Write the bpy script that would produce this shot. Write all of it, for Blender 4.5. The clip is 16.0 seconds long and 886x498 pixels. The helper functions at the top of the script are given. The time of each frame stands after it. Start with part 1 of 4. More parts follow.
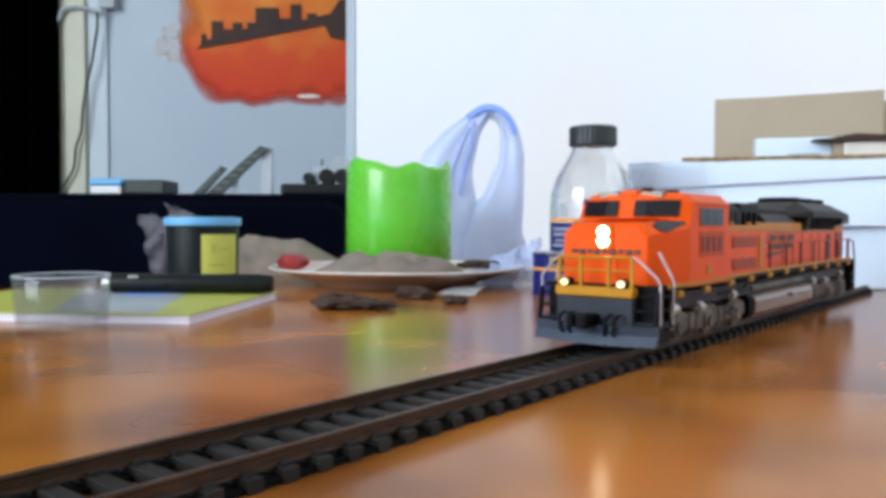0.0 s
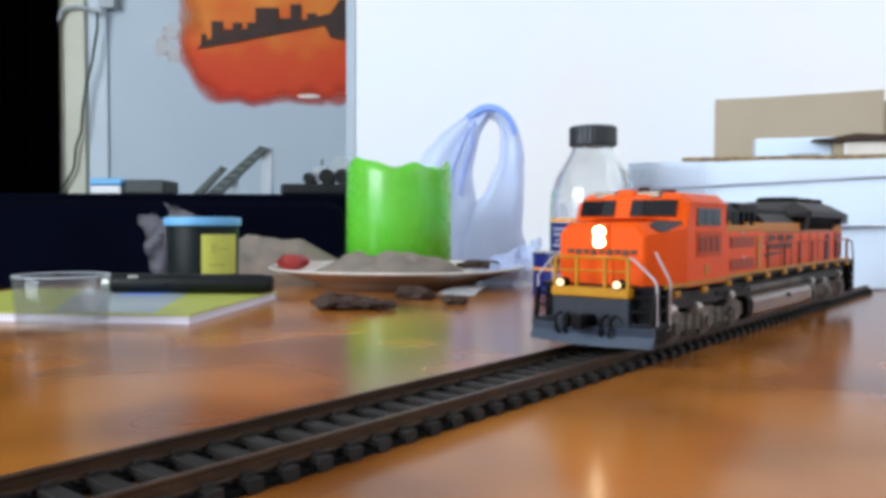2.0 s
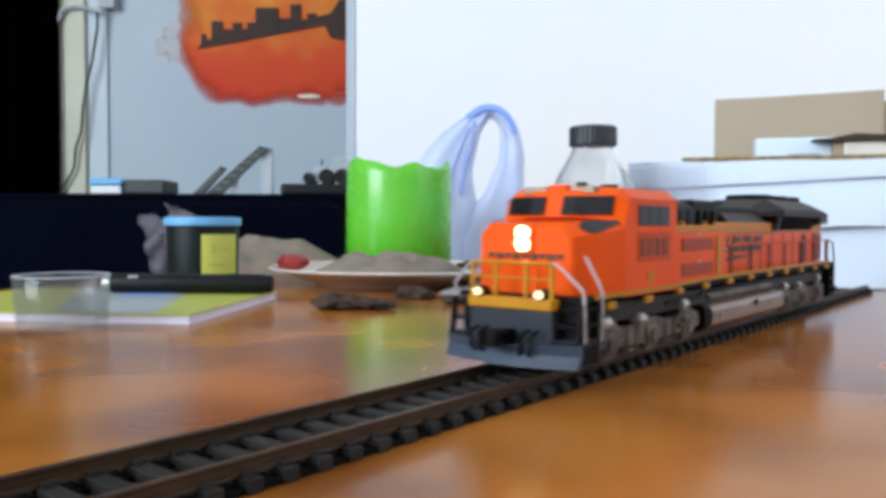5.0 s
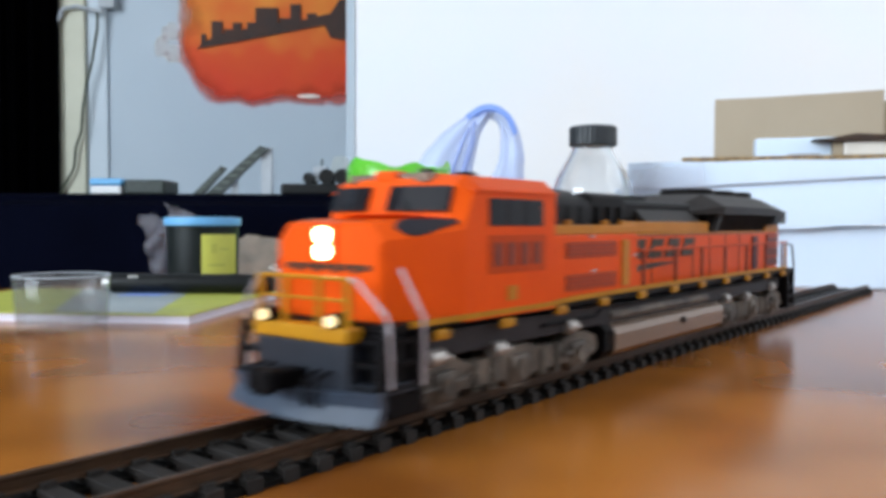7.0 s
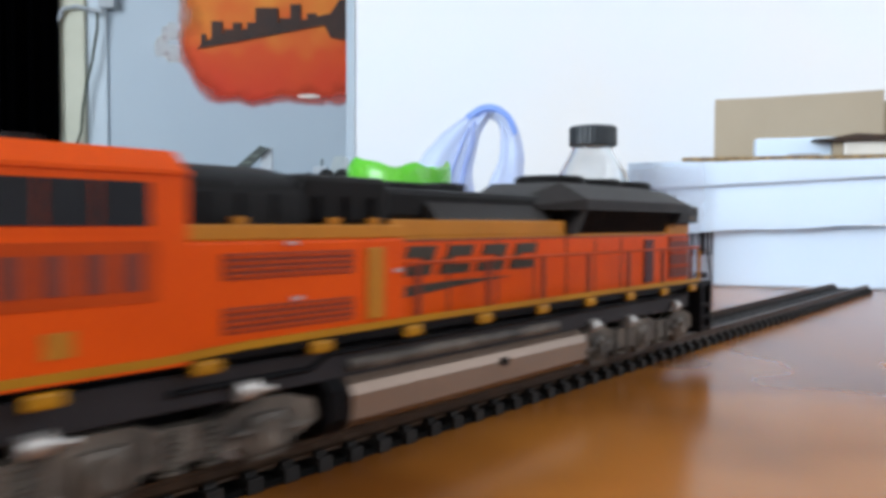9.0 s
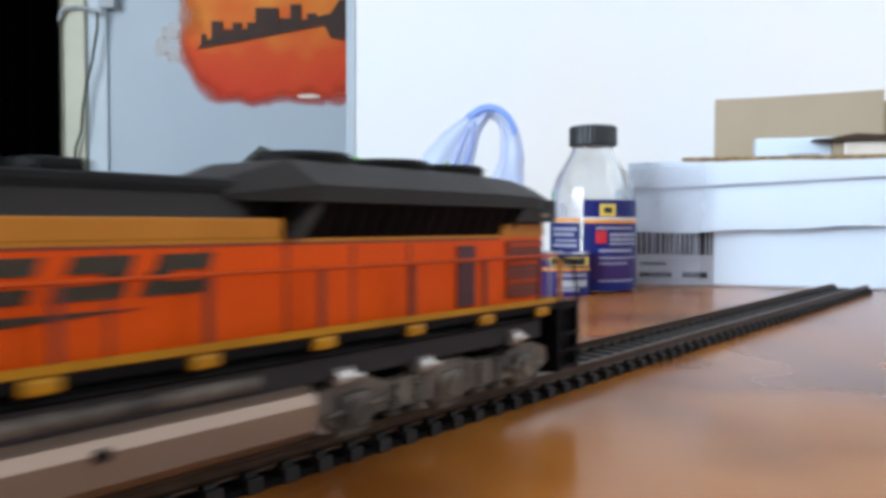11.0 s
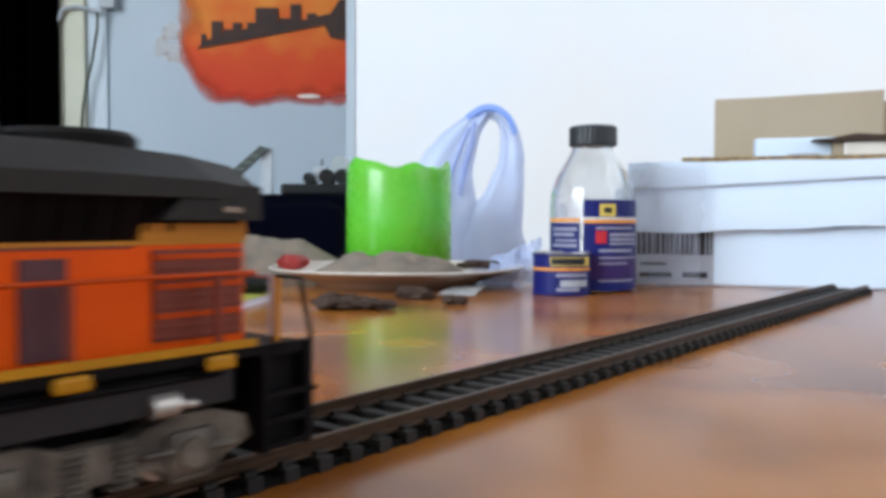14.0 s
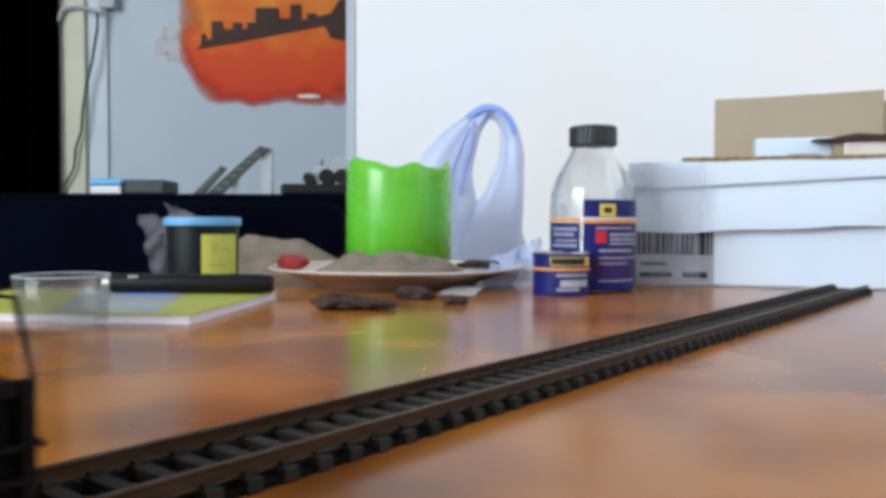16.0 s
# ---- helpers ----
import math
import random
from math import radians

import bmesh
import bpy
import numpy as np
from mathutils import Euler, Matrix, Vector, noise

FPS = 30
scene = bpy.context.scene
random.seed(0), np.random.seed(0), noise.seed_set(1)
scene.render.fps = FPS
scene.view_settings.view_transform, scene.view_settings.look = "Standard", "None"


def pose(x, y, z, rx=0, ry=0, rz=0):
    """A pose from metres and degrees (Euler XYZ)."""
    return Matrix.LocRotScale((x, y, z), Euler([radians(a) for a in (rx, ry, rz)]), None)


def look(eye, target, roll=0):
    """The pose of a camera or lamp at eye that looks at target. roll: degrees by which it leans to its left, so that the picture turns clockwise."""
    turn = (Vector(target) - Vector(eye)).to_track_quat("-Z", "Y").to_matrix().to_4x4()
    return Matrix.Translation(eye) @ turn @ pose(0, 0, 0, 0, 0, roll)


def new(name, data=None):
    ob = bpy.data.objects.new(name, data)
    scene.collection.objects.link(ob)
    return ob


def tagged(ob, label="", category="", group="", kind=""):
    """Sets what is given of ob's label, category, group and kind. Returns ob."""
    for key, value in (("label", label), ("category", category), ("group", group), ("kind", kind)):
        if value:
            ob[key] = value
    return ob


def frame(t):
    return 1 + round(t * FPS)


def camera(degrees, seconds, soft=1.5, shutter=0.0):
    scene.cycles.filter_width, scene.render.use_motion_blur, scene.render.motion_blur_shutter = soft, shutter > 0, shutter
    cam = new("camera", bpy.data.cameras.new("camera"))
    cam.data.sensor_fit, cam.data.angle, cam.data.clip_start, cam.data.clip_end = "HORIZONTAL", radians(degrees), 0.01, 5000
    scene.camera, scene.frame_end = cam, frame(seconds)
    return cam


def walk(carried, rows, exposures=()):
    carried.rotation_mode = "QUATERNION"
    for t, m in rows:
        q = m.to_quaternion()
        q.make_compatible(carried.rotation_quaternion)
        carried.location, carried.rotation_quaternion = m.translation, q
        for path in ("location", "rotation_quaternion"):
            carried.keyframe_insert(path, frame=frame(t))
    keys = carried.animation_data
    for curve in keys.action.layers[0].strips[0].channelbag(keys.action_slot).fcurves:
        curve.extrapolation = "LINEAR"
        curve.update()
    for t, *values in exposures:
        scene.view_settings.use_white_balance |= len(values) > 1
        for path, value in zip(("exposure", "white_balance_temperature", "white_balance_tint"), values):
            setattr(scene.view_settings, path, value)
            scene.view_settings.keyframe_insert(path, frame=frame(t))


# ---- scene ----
cam = camera(57.82, 16.0, soft=4.0, shutter=2.0)
EYE = (0.0, 0.0, 0.0422)
VIEW = look(EYE, (0.0, 1.0, 0.0422 - 0.03204), 0.2)
walk(cam, [(0.0, VIEW), (16.0, VIEW)], exposures=[(0.0, 0.0, 6500, 10), (13.0, 0.0, 6500, 10), (16.0, -0.12, 6800, 10)])

# ---- light ----
world = bpy.data.worlds.new("sky")
scene.world = world
world.use_nodes = True
sky = world.node_tree.nodes.new("ShaderNodeTexSky")
sky.sky_type, sky.sun_disc = "NISHITA", False
sky.sun_elevation, sky.sun_rotation = radians(40), radians(160)
world.node_tree.links.new(sky.outputs[0], world.node_tree.nodes["Background"].inputs[0])
world.node_tree.nodes["Background"].inputs[1].default_value = 0.1


def window_light(name, m, w, h, power, colour):
    lamp = bpy.data.lights.new(name, "AREA")
    lamp.shape, lamp.size, lamp.size_y, lamp.energy, lamp.color = "RECTANGLE", w, h, power, colour
    ob = new(name, lamp)
    ob.matrix_world = m
    return ob


window_light("window_light_west", look((-2.28, -1.35, 0.95), (0.3, 0.7, 0.1)), 1.8, 1.3, 110, (0.79, 0.90, 1.0))
window_light("window_light_east", look((1.24, 0.2, 0.75), (0.1, 0.4, 0.1)), 1.6, 1.1, 9.5, (0.92, 0.96, 1.0))

# ---- materials ----
def material(name, base, rough=0.5, metal=0.0, second=None, scale=40.0, amount=0.5, bump=0.0, fine=400.0,
             stretch=(1, 1, 1), coat=0.0, transmission=0.0, ior=1.45, subsurface=0.0, spread=0.0, glow=None, power=0.0, alpha=1.0, spec=0.5):
    """A surface with stains at one scale and grain at a finer one."""
    m = bpy.data.materials.new(name)
    m.use_nodes = True
    t, n = m.node_tree, m.node_tree.nodes
    p = n["Principled BSDF"]
    p.inputs["Roughness"].default_value, p.inputs["Metallic"].default_value = rough, metal
    p.inputs["Coat Weight"].default_value, p.inputs["Coat Roughness"].default_value = coat, 0.08
    p.inputs["Transmission Weight"].default_value, p.inputs["IOR"].default_value = transmission, ior
    p.inputs["Alpha"].default_value = alpha
    p.inputs["Specular IOR Level"].default_value = spec
    if subsurface:
        p.inputs["Subsurface Weight"].default_value = subsurface
        p.inputs["Subsurface Radius"].default_value = (0.012, 0.012, 0.006)
        p.inputs["Subsurface Scale"].default_value = 1.0
    if glow:
        p.inputs["Emission Color"].default_value, p.inputs["Emission Strength"].default_value = (*glow, 1), power
    where, turn = n.new("ShaderNodeTexCoord"), n.new("ShaderNodeMapping")
    turn.inputs["Scale"].default_value = stretch
    t.links.new(where.outputs["Object"], turn.inputs["Vector"])
    big, small = n.new("ShaderNodeTexNoise"), n.new("ShaderNodeTexNoise")
    for q, s in ((big, scale), (small, fine)):
        t.links.new(turn.outputs[0], q.inputs["Vector"])
        q.inputs["Scale"].default_value, q.inputs["Detail"].default_value = s, 5.0
    ramp = n.new("ShaderNodeMapRange")
    ramp.inputs["From Min"].default_value, ramp.inputs["From Max"].default_value = 0.35, 0.65
    t.links.new(big.outputs["Fac"], ramp.inputs["Value"])
    mix = n.new("ShaderNodeMix")
    mix.data_type = "RGBA"
    other = second or tuple(c * 0.75 for c in base)
    mix.inputs["A"].default_value, mix.inputs["B"].default_value = (*base, 1), (*[b + (o - b) * amount for b, o in zip(base, other)], 1)
    t.links.new(ramp.outputs[0], mix.inputs["Factor"])
    last = mix.outputs["Result"]
    if spread:
        info, val = n.new("ShaderNodeObjectInfo"), n.new("ShaderNodeHueSaturation")
        span = n.new("ShaderNodeMapRange")
        span.inputs["To Min"].default_value, span.inputs["To Max"].default_value = 1 - spread, 1 + spread
        t.links.new(info.outputs["Random"], span.inputs["Value"])
        t.links.new(span.outputs[0], val.inputs["Value"])
        t.links.new(last, val.inputs["Color"])
        last = val.outputs[0]
    t.links.new(last, p.inputs["Base Color"])
    wear = n.new("ShaderNodeMapRange")
    wear.inputs["To Min"].default_value, wear.inputs["To Max"].default_value = max(0.0, rough - 0.08), min(1.0, rough + 0.08)
    t.links.new(small.outputs["Fac"], wear.inputs["Value"])
    if transmission < 0.5:
        t.links.new(wear.outputs[0], p.inputs["Roughness"])
    if bump:
        b = n.new("ShaderNodeBump")
        b.inputs["Strength"].default_value, b.inputs["Distance"].default_value = bump, 0.001
        t.links.new(small.outputs["Fac"], b.inputs["Height"])
        t.links.new(b.outputs[0], p.inputs["Normal"])
    return m


def wood_material():
    """Varnished orange-brown table wood with long grain and cloudy staining."""
    m = material("varnished_wood", (0.42, 0.148, 0.024), 0.19, second=(0.185, 0.056, 0.009), scale=19, amount=0.9, fine=26, bump=0.0,
                 stretch=(1, 1.1, 1), ior=1.3)
    m.node_tree.links.remove(m.node_tree.nodes["Principled BSDF"].inputs["Roughness"].links[0])
    for node in m.node_tree.nodes:
        if node.bl_idname == "ShaderNodeTexNoise":
            node.noise_dimensions = "2D"
            node.inputs["Detail"].default_value, node.inputs["Roughness"].default_value = 1.0, 0.4
        elif node.bl_idname == "ShaderNodeMapRange" and node.inputs["From Min"].default_value > 0.3:
            node.inputs["From Min"].default_value, node.inputs["From Max"].default_value = 0.30, 0.74
            node.interpolation_type = "SMOOTHSTEP"
    return m


M_TABLE = wood_material()
M_ORANGE = material("orange_paint", (0.82, 0.092, 0.003), 0.38, second=(0.68, 0.07, 0.003), scale=60, fine=900, bump=0.02, spec=0.14)
M_RUST = material("darker_orange_paint", (0.55, 0.062, 0.004), 0.42, scale=80, fine=900, spec=0.15)
M_MUSTARD = material("mustard_paint", (0.54, 0.205, 0.020), 0.42, scale=70, fine=900, spec=0.2)
M_YELLOW = material("yellow_paint", (0.48, 0.215, 0.007), 0.42, second=(0.30, 0.12, 0.006), scale=70, fine=900, spec=0.25)
M_BLACK = material("black_roof_paint", (0.007, 0.006, 0.006), 0.5, second=(0.014, 0.012, 0.011), scale=90, fine=900, bump=0.03, spec=0.12)
# the shaded underbody's darkness is put into this near-black colour
M_FRAME = material("near_black_frame_paint", (0.0045, 0.004, 0.0048), 0.5, second=(0.011, 0.009, 0.009), scale=110, fine=900, spec=0.08)
M_PILOT = material("dark_blue_grey_pilot_paint", (0.020, 0.023, 0.032), 0.45, second=(0.010, 0.012, 0.016), scale=120, fine=900, spec=0.3)
M_SWOOSH = material("dark_swoosh_paint", (0.022, 0.02, 0.026), 0.4, scale=90, fine=900, spec=0.3)
# browner and lighter than the roof's black
M_WING = material("brown_black_wing_paint", (0.026, 0.021, 0.019), 0.5, second=(0.016, 0.014, 0.013), scale=70, fine=900, bump=0.03, spec=0.2)
M_PLOW = material("blue_grey_plow_paint", (0.046, 0.062, 0.092), 0.45, second=(0.03, 0.04, 0.058), scale=120, fine=900)
M_TRUCK = material("weathered_truck_grey", (0.165, 0.133, 0.105), 0.5, second=(0.03, 0.025, 0.021), scale=160, fine=1200, bump=0.05, amount=0.9, spec=0.35)
M_TANK = material("silver_brown_tank_paint", (0.27, 0.19, 0.14), 0.24, metal=0.5, second=(0.20, 0.14, 0.105), scale=30, amount=0.4, fine=200)
M_CYLINDER = material("dull_silver_cylinder", (0.50, 0.46, 0.42), 0.42, metal=0.6, scale=200, fine=1500)
M_SILL = material("dusty_grey_sill_paint", (0.030, 0.026, 0.028), 0.55, second=(0.016, 0.014, 0.015), scale=60, fine=900, spec=0.2)
M_STEEL = material("bright_steel", (0.55, 0.54, 0.52), 0.3, metal=1.0, scale=200, fine=1500)
M_RAILSIDE = material("brown_rail_steel", (0.075, 0.039, 0.020), 0.42, metal=0.5, second=(0.028, 0.016, 0.010), scale=120, fine=900)
M_TIE = material("black_brown_tie_plastic", (0.020, 0.0175, 0.016), 0.6, second=(0.034, 0.029, 0.026), scale=200, fine=1200, bump=0.1, spread=0.2, spec=0.2)
M_WEB = material("black_tie_web_plastic", (0.005, 0.0045, 0.004), 0.7, scale=200, spec=0.1)
M_DOOR = material("purple_brown_paint", (0.11, 0.045, 0.05), 0.5, scale=150, spec=0.2)
M_GLASS_DARK = material("dark_cab_glazing", (0.012, 0.011, 0.013), 0.12, scale=60, spec=0.25)
M_LAMP = material("lit_headlight", (1, 0.9, 0.7), 0.3, glow=(1.0, 0.80, 0.46), power=15)
M_DITCH = material("glowing_ditch_light", (1, 0.85, 0.5), 0.3, glow=(1.0, 0.66, 0.26), power=1.0)
M_RAILWHITE = material("pale_handrail_paint", (0.52, 0.47, 0.49), 0.4, scale=200)
M_DARKRED = material("dark_red_grille", (0.20, 0.028, 0.010), 0.5, scale=150)
M_LETTER = material("dark_green_lettering", (0.035, 0.022, 0.008), 0.5, scale=150)
# the warm second colour paints blotchy warm light onto the white
M_WHITE_WALL = material("warm_lit_white_wall_paint", (0.80, 0.83, 0.87), 0.6, second=(0.86, 0.80, 0.74), scale=4, fine=200, bump=0.05)
M_BLUE_WALL = material("pale_panel_paint", (0.45, 0.52, 0.58), 0.6, second=(0.41, 0.48, 0.545), scale=3, fine=200, bump=0.05)
M_TRIM = material("pale_board_paint", (0.55, 0.62, 0.67), 0.6, second=(0.50, 0.57, 0.63), scale=5, fine=200, bump=0.05)
M_POST = material("cream_post_paint", (0.58, 0.57, 0.45), 0.55, second=(0.48, 0.47, 0.36), scale=9, fine=150)
M_SOFA = material("navy_sofa_fabric", (0.0014, 0.0019, 0.0066), 0.9, second=(0.0007, 0.0009, 0.0028), scale=8, fine=900, bump=0.3, spec=0.02)
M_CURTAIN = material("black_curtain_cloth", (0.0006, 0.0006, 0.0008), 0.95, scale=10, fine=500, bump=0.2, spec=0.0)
M_FLOOR = material("brown_floor_boards", (0.22, 0.14, 0.09), 0.5, scale=5, fine=60)


# ---- mesh helpers, in millimetres ----
MM = 0.001
SHAPE = None  # length, width and height of the locomotive's parts while they are built
RAIL_TOP = 5.2


def part(name, bm, mat, parent=None, label=""):
    """One mesh object made of bm, which is in millimetres, under a thing or a part."""
    if SHAPE:
        long, wide, high = SHAPE
        for v in bm.verts:
            z = v.co.z
            v.co.x, v.co.y = v.co.x * long, v.co.y * wide
            v.co.z = 16.3 + (z - 18) * high if z > 18 else RAIL_TOP + (z - 6) * 0.925
    bmesh.ops.scale(bm, vec=(MM, MM, MM), verts=bm.verts)
    bmesh.ops.recalc_face_normals(bm, faces=bm.faces)
    me = bpy.data.meshes.new(name)
    bm.to_mesh(me)
    bm.free()
    me.materials.append(mat)
    ob = new(name, me)
    ob.parent = parent
    if label:
        ob["label"] = label
    return ob


def smooth(ob, angle=40):
    ob.data.shade_smooth()
    ob.data.set_sharp_from_angle(angle=radians(angle))
    return ob


def thing(name, m, label, category, group="", kind=""):
    ob = new(name)
    ob.empty_display_size = 0.02
    ob.matrix_world = m
    return tagged(ob, label, category, group, kind)


def box(bm, x0, x1, y0, y1, z0, z1, bevel=0.0):
    vs = [bm.verts.new(p) for p in ((x0, y0, z0), (x1, y0, z0), (x1, y1, z0), (x0, y1, z0), (x0, y0, z1), (x1, y0, z1), (x1, y1, z1), (x0, y1, z1))]
    fs = [bm.faces.new([vs[i] for i in f]) for f in ((3, 2, 1, 0), (4, 5, 6, 7), (0, 1, 5, 4), (1, 2, 6, 5), (2, 3, 7, 6), (3, 0, 4, 7))]
    if bevel:
        es = list({e for f in fs for e in f.edges})
        bmesh.ops.bevel(bm, geom=es, offset=bevel, segments=2, profile=0.5, affect="EDGES")
    return bm


def boxed(*a):
    return box(bmesh.new(), *a)


def prism(bm, outline, a, b, axis="y"):
    """An outline swept from a to b along an axis: outline in (x, z) for y, (y, z) for x, (x, y) for z."""
    def at(p, d):
        return {"y": (p[0], d, p[1]), "x": (d, p[0], p[1]), "z": (p[0], p[1], d)}[axis]
    one, two = [bm.verts.new(at(p, a)) for p in outline], [bm.verts.new(at(p, b)) for p in outline]
    bm.faces.new(one), bm.faces.new(two[::-1])
    for i in range(len(one)):
        j = (i + 1) % len(one)
        bm.faces.new((one[i], two[i], two[j], one[j]))
    return bm


def loft(bm, rings, cap=True, closed=True):
    rows = [[bm.verts.new(p) for p in r] for r in rings]
    n = len(rows[0])
    for a, b in zip(rows, rows[1:]):
        for i in range(n if closed else n - 1):
            j = (i + 1) % n
            bm.faces.new((a[i], a[j], b[j], b[i]))
    if cap and closed:
        bm.faces.new(rows[0][::-1]), bm.faces.new(rows[-1])
    return bm


def lathe(bm, profile, seg=40, centre=(0, 0), cap=True):
    return loft(bm, [[(centre[0] + r * math.cos(2 * math.pi * i / seg), centre[1] + r * math.sin(2 * math.pi * i / seg), z) for i in range(seg)]
                     for r, z in profile], cap)


def rod(bm, a, b, r, seg=10):
    a, b = Vector(a), Vector(b)
    q = (b - a).to_track_quat("Z", "Y")
    return loft(bm, [[c + q @ Vector((r * math.cos(2 * math.pi * i / seg), r * math.sin(2 * math.pi * i / seg), 0)) for i in range(seg)] for c in (a, b)])


def wire(bm, pts, r, seg=8):
    """One bent round bar through the points."""
    pts = [Vector(p) for p in pts]
    rings, turn = [], None
    for k, p in enumerate(pts):
        d = (pts[min(k + 1, len(pts) - 1)] - pts[max(k - 1, 0)]).normalized()
        turn = d.to_track_quat("Z", "Y") if turn is None else (turn @ Vector((0, 0, 1))).rotation_difference(d) @ turn
        rings.append([p + turn @ Vector((r * math.cos(2 * math.pi * i / seg), r * math.sin(2 * math.pi * i / seg), 0)) for i in range(seg)])
    return loft(bm, rings)


# ---- the room ----
TABLE_TOP = 0.0
FLOOR_Z = -0.75


def setting(name, bm, mat, label, category):
    return tagged(part(name, bm, mat), label, category, kind="structure")


setting("floor", boxed(-2400, 1300, -2400, 1900, -790, -750), M_FLOOR, "brown wooden floor below the table", "floor")
setting("ceiling", boxed(-2520, 1420, -2520, 2020, 1650, 1690), M_WHITE_WALL, "plain white ceiling above the room", "ceiling")


def wall_with_opening(name, axis, at, lo, hi, o0, o1, z0, z1, mat, label):
    """A wall across an axis with one window opening that goes through it."""
    bm = bmesh.new()
    for a, b, c, d in ((lo, o0, -750, 1650), (o1, hi, -750, 1650), (o0, o1, -750, z0), (o0, o1, z1, 1650)):
        if axis == "x":
            box(bm, at, at + 120, a, b, c, d)
        else:
            box(bm, a, b, at, at + 120, c, d)
    return setting(name, bm, mat, label, "wall")


wall_with_opening("wall_east", "x", 1300, -2400, 1350, -650, 1050, 150, 1350, M_WHITE_WALL, "white painted wall with a bright window opening")
wall_with_opening("wall_west", "x", -2520, -2400, 1900, -2300, -350, 250, 1640, M_BLUE_WALL, "pale painted side wall with a wide window opening")
setting("wall_south", boxed(-2400, 1300, -2520, -2400, -750, 1650), M_WHITE_WALL, "white painted wall of the room", "wall")
setting("wall_north", boxed(-2400, 100, 1900, 2020, -750, 1650), M_BLUE_WALL, "pale blue-grey panelled wall behind the sofa", "wall")
setting("wall_partition", boxed(-162.7, 1420, 1350, 1470, -750, 1650, 4), M_WHITE_WALL, "bright white wall with a sharp corner edge", "wall")
# the blue-grey colour gives this trim its slight shade against the white
setting("corner_trim", boxed(-162.3, -148.1, 1346.5, 1350, -750, 1650, 1), M_BLUE_WALL, "narrow trim along the wall corner, coloured slightly shaded", "trim")
setting("trim", boxed(-846, -788, 1892, 1900, -750, 1650, 2), M_TRIM, "pale upright board beside the cream post", "trim")
setting("wall_post", boxed(-895.0, -835.4, 1880, 1898, -750, 1650, 3), M_POST, "cream painted upright post on the wall", "post")


def curtain():
    bm = bmesh.new()
    top, low = [], []
    x0, x1, n = -1367.4, -890.7, 60
    outline = []
    for i in range(n + 1):
        x = x0 + (x1 - x0) * i / n
        outline.append((x, 1868 + 12 * math.sin(i * 0.9) + 5 * math.sin(i * 2.3)))
    outline += [(x, y + 8) for x, y in reversed(outline)]
    prism(bm, outline, -740, 1640, "z")
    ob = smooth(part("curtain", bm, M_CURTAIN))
    return tagged(ob, "black curtain hanging in folds to the floor", "curtain")


curtain()


def sofa():
    s = thing("sofa", pose(0, 0, FLOOR_Z), "dark navy fabric sofa with a straight padded back", "sofa")
    x0, x1, top = -1650, -137.3, 750 + 84.8
    smooth(part("backrest", boxed(x0, x1, 1180, 1340, 60, top, 14), M_SOFA, s))
    smooth(part("seat", boxed(x0, x1, 880, 1178, 60, 430, 30), M_SOFA, s))
    w = (x1 - x0) / 3
    for i in range(3):
        smooth(part("back_cushion", boxed(x0 + i * w + 3, x0 + (i + 1) * w - 3, 1110, 1182, 425, top - 12, 25), M_SOFA, s))
    for lx in (x0 + 60, x1 - 60):
        for ly in (920, 1300):
            part("leg", lathe(bmesh.new(), ((18, 0), (24, 60)), 16, (lx, ly)), M_FRAME, s)
    return s


sofa()


def table():
    t = thing("table", pose(0, 0, FLOOR_Z), "glossy varnished orange-brown wooden table", "table")
    a = math.atan2(0.7822, 0.6231)
    bm = boxed(-700, 1000, -430, 425, 722, 750, 3)
    bmesh.ops.rotate(bm, cent=(0, 0, 0), matrix=Matrix.Rotation(a, 3, "Z"), verts=bm.verts)
    bmesh.ops.translate(bm, vec=(-83.6, 66.6, 0), verts=bm.verts)
    part("tabletop", bm, M_TABLE, t)
    for lx in (-640, 940):
        for ly in (-370, 365):
            bm = boxed(lx - 30, lx + 30, ly - 30, ly + 30, 0, 722, 3)
            bmesh.ops.rotate(bm, cent=(0, 0, 0), matrix=Matrix.Rotation(a, 3, "Z"), verts=bm.verts)
            bmesh.ops.translate(bm, vec=(-83.6, 66.6, 0), verts=bm.verts)
            part("leg", bm, M_TABLE, t)
    return t


table()

# ---- the track: a local frame with x along the rails, away from the camera ----
TURN = math.degrees(math.atan2(0.7822, 0.6231))
FOOT = Vector((-0.0881, 0.0702, 0.0))
ALONG = Vector((0.6231, 0.7822, 0.0))
TRACK_POSE = Matrix.Translation(FOOT) @ pose(0, 0, 0, 0, 0, TURN)


def rail_outline(y):
    """A rail's section: foot, thin web and head."""
    right = [(1.3, 2.5), (1.25, 2.9), (0.4, 3.2), (0.4, 4.3), (0.6, 4.6), (0.6, 5.05), (0.45, RAIL_TOP)]
    return [(y + a, z) for a, z in right] + [(y - a, z) for a, z in reversed(right)]


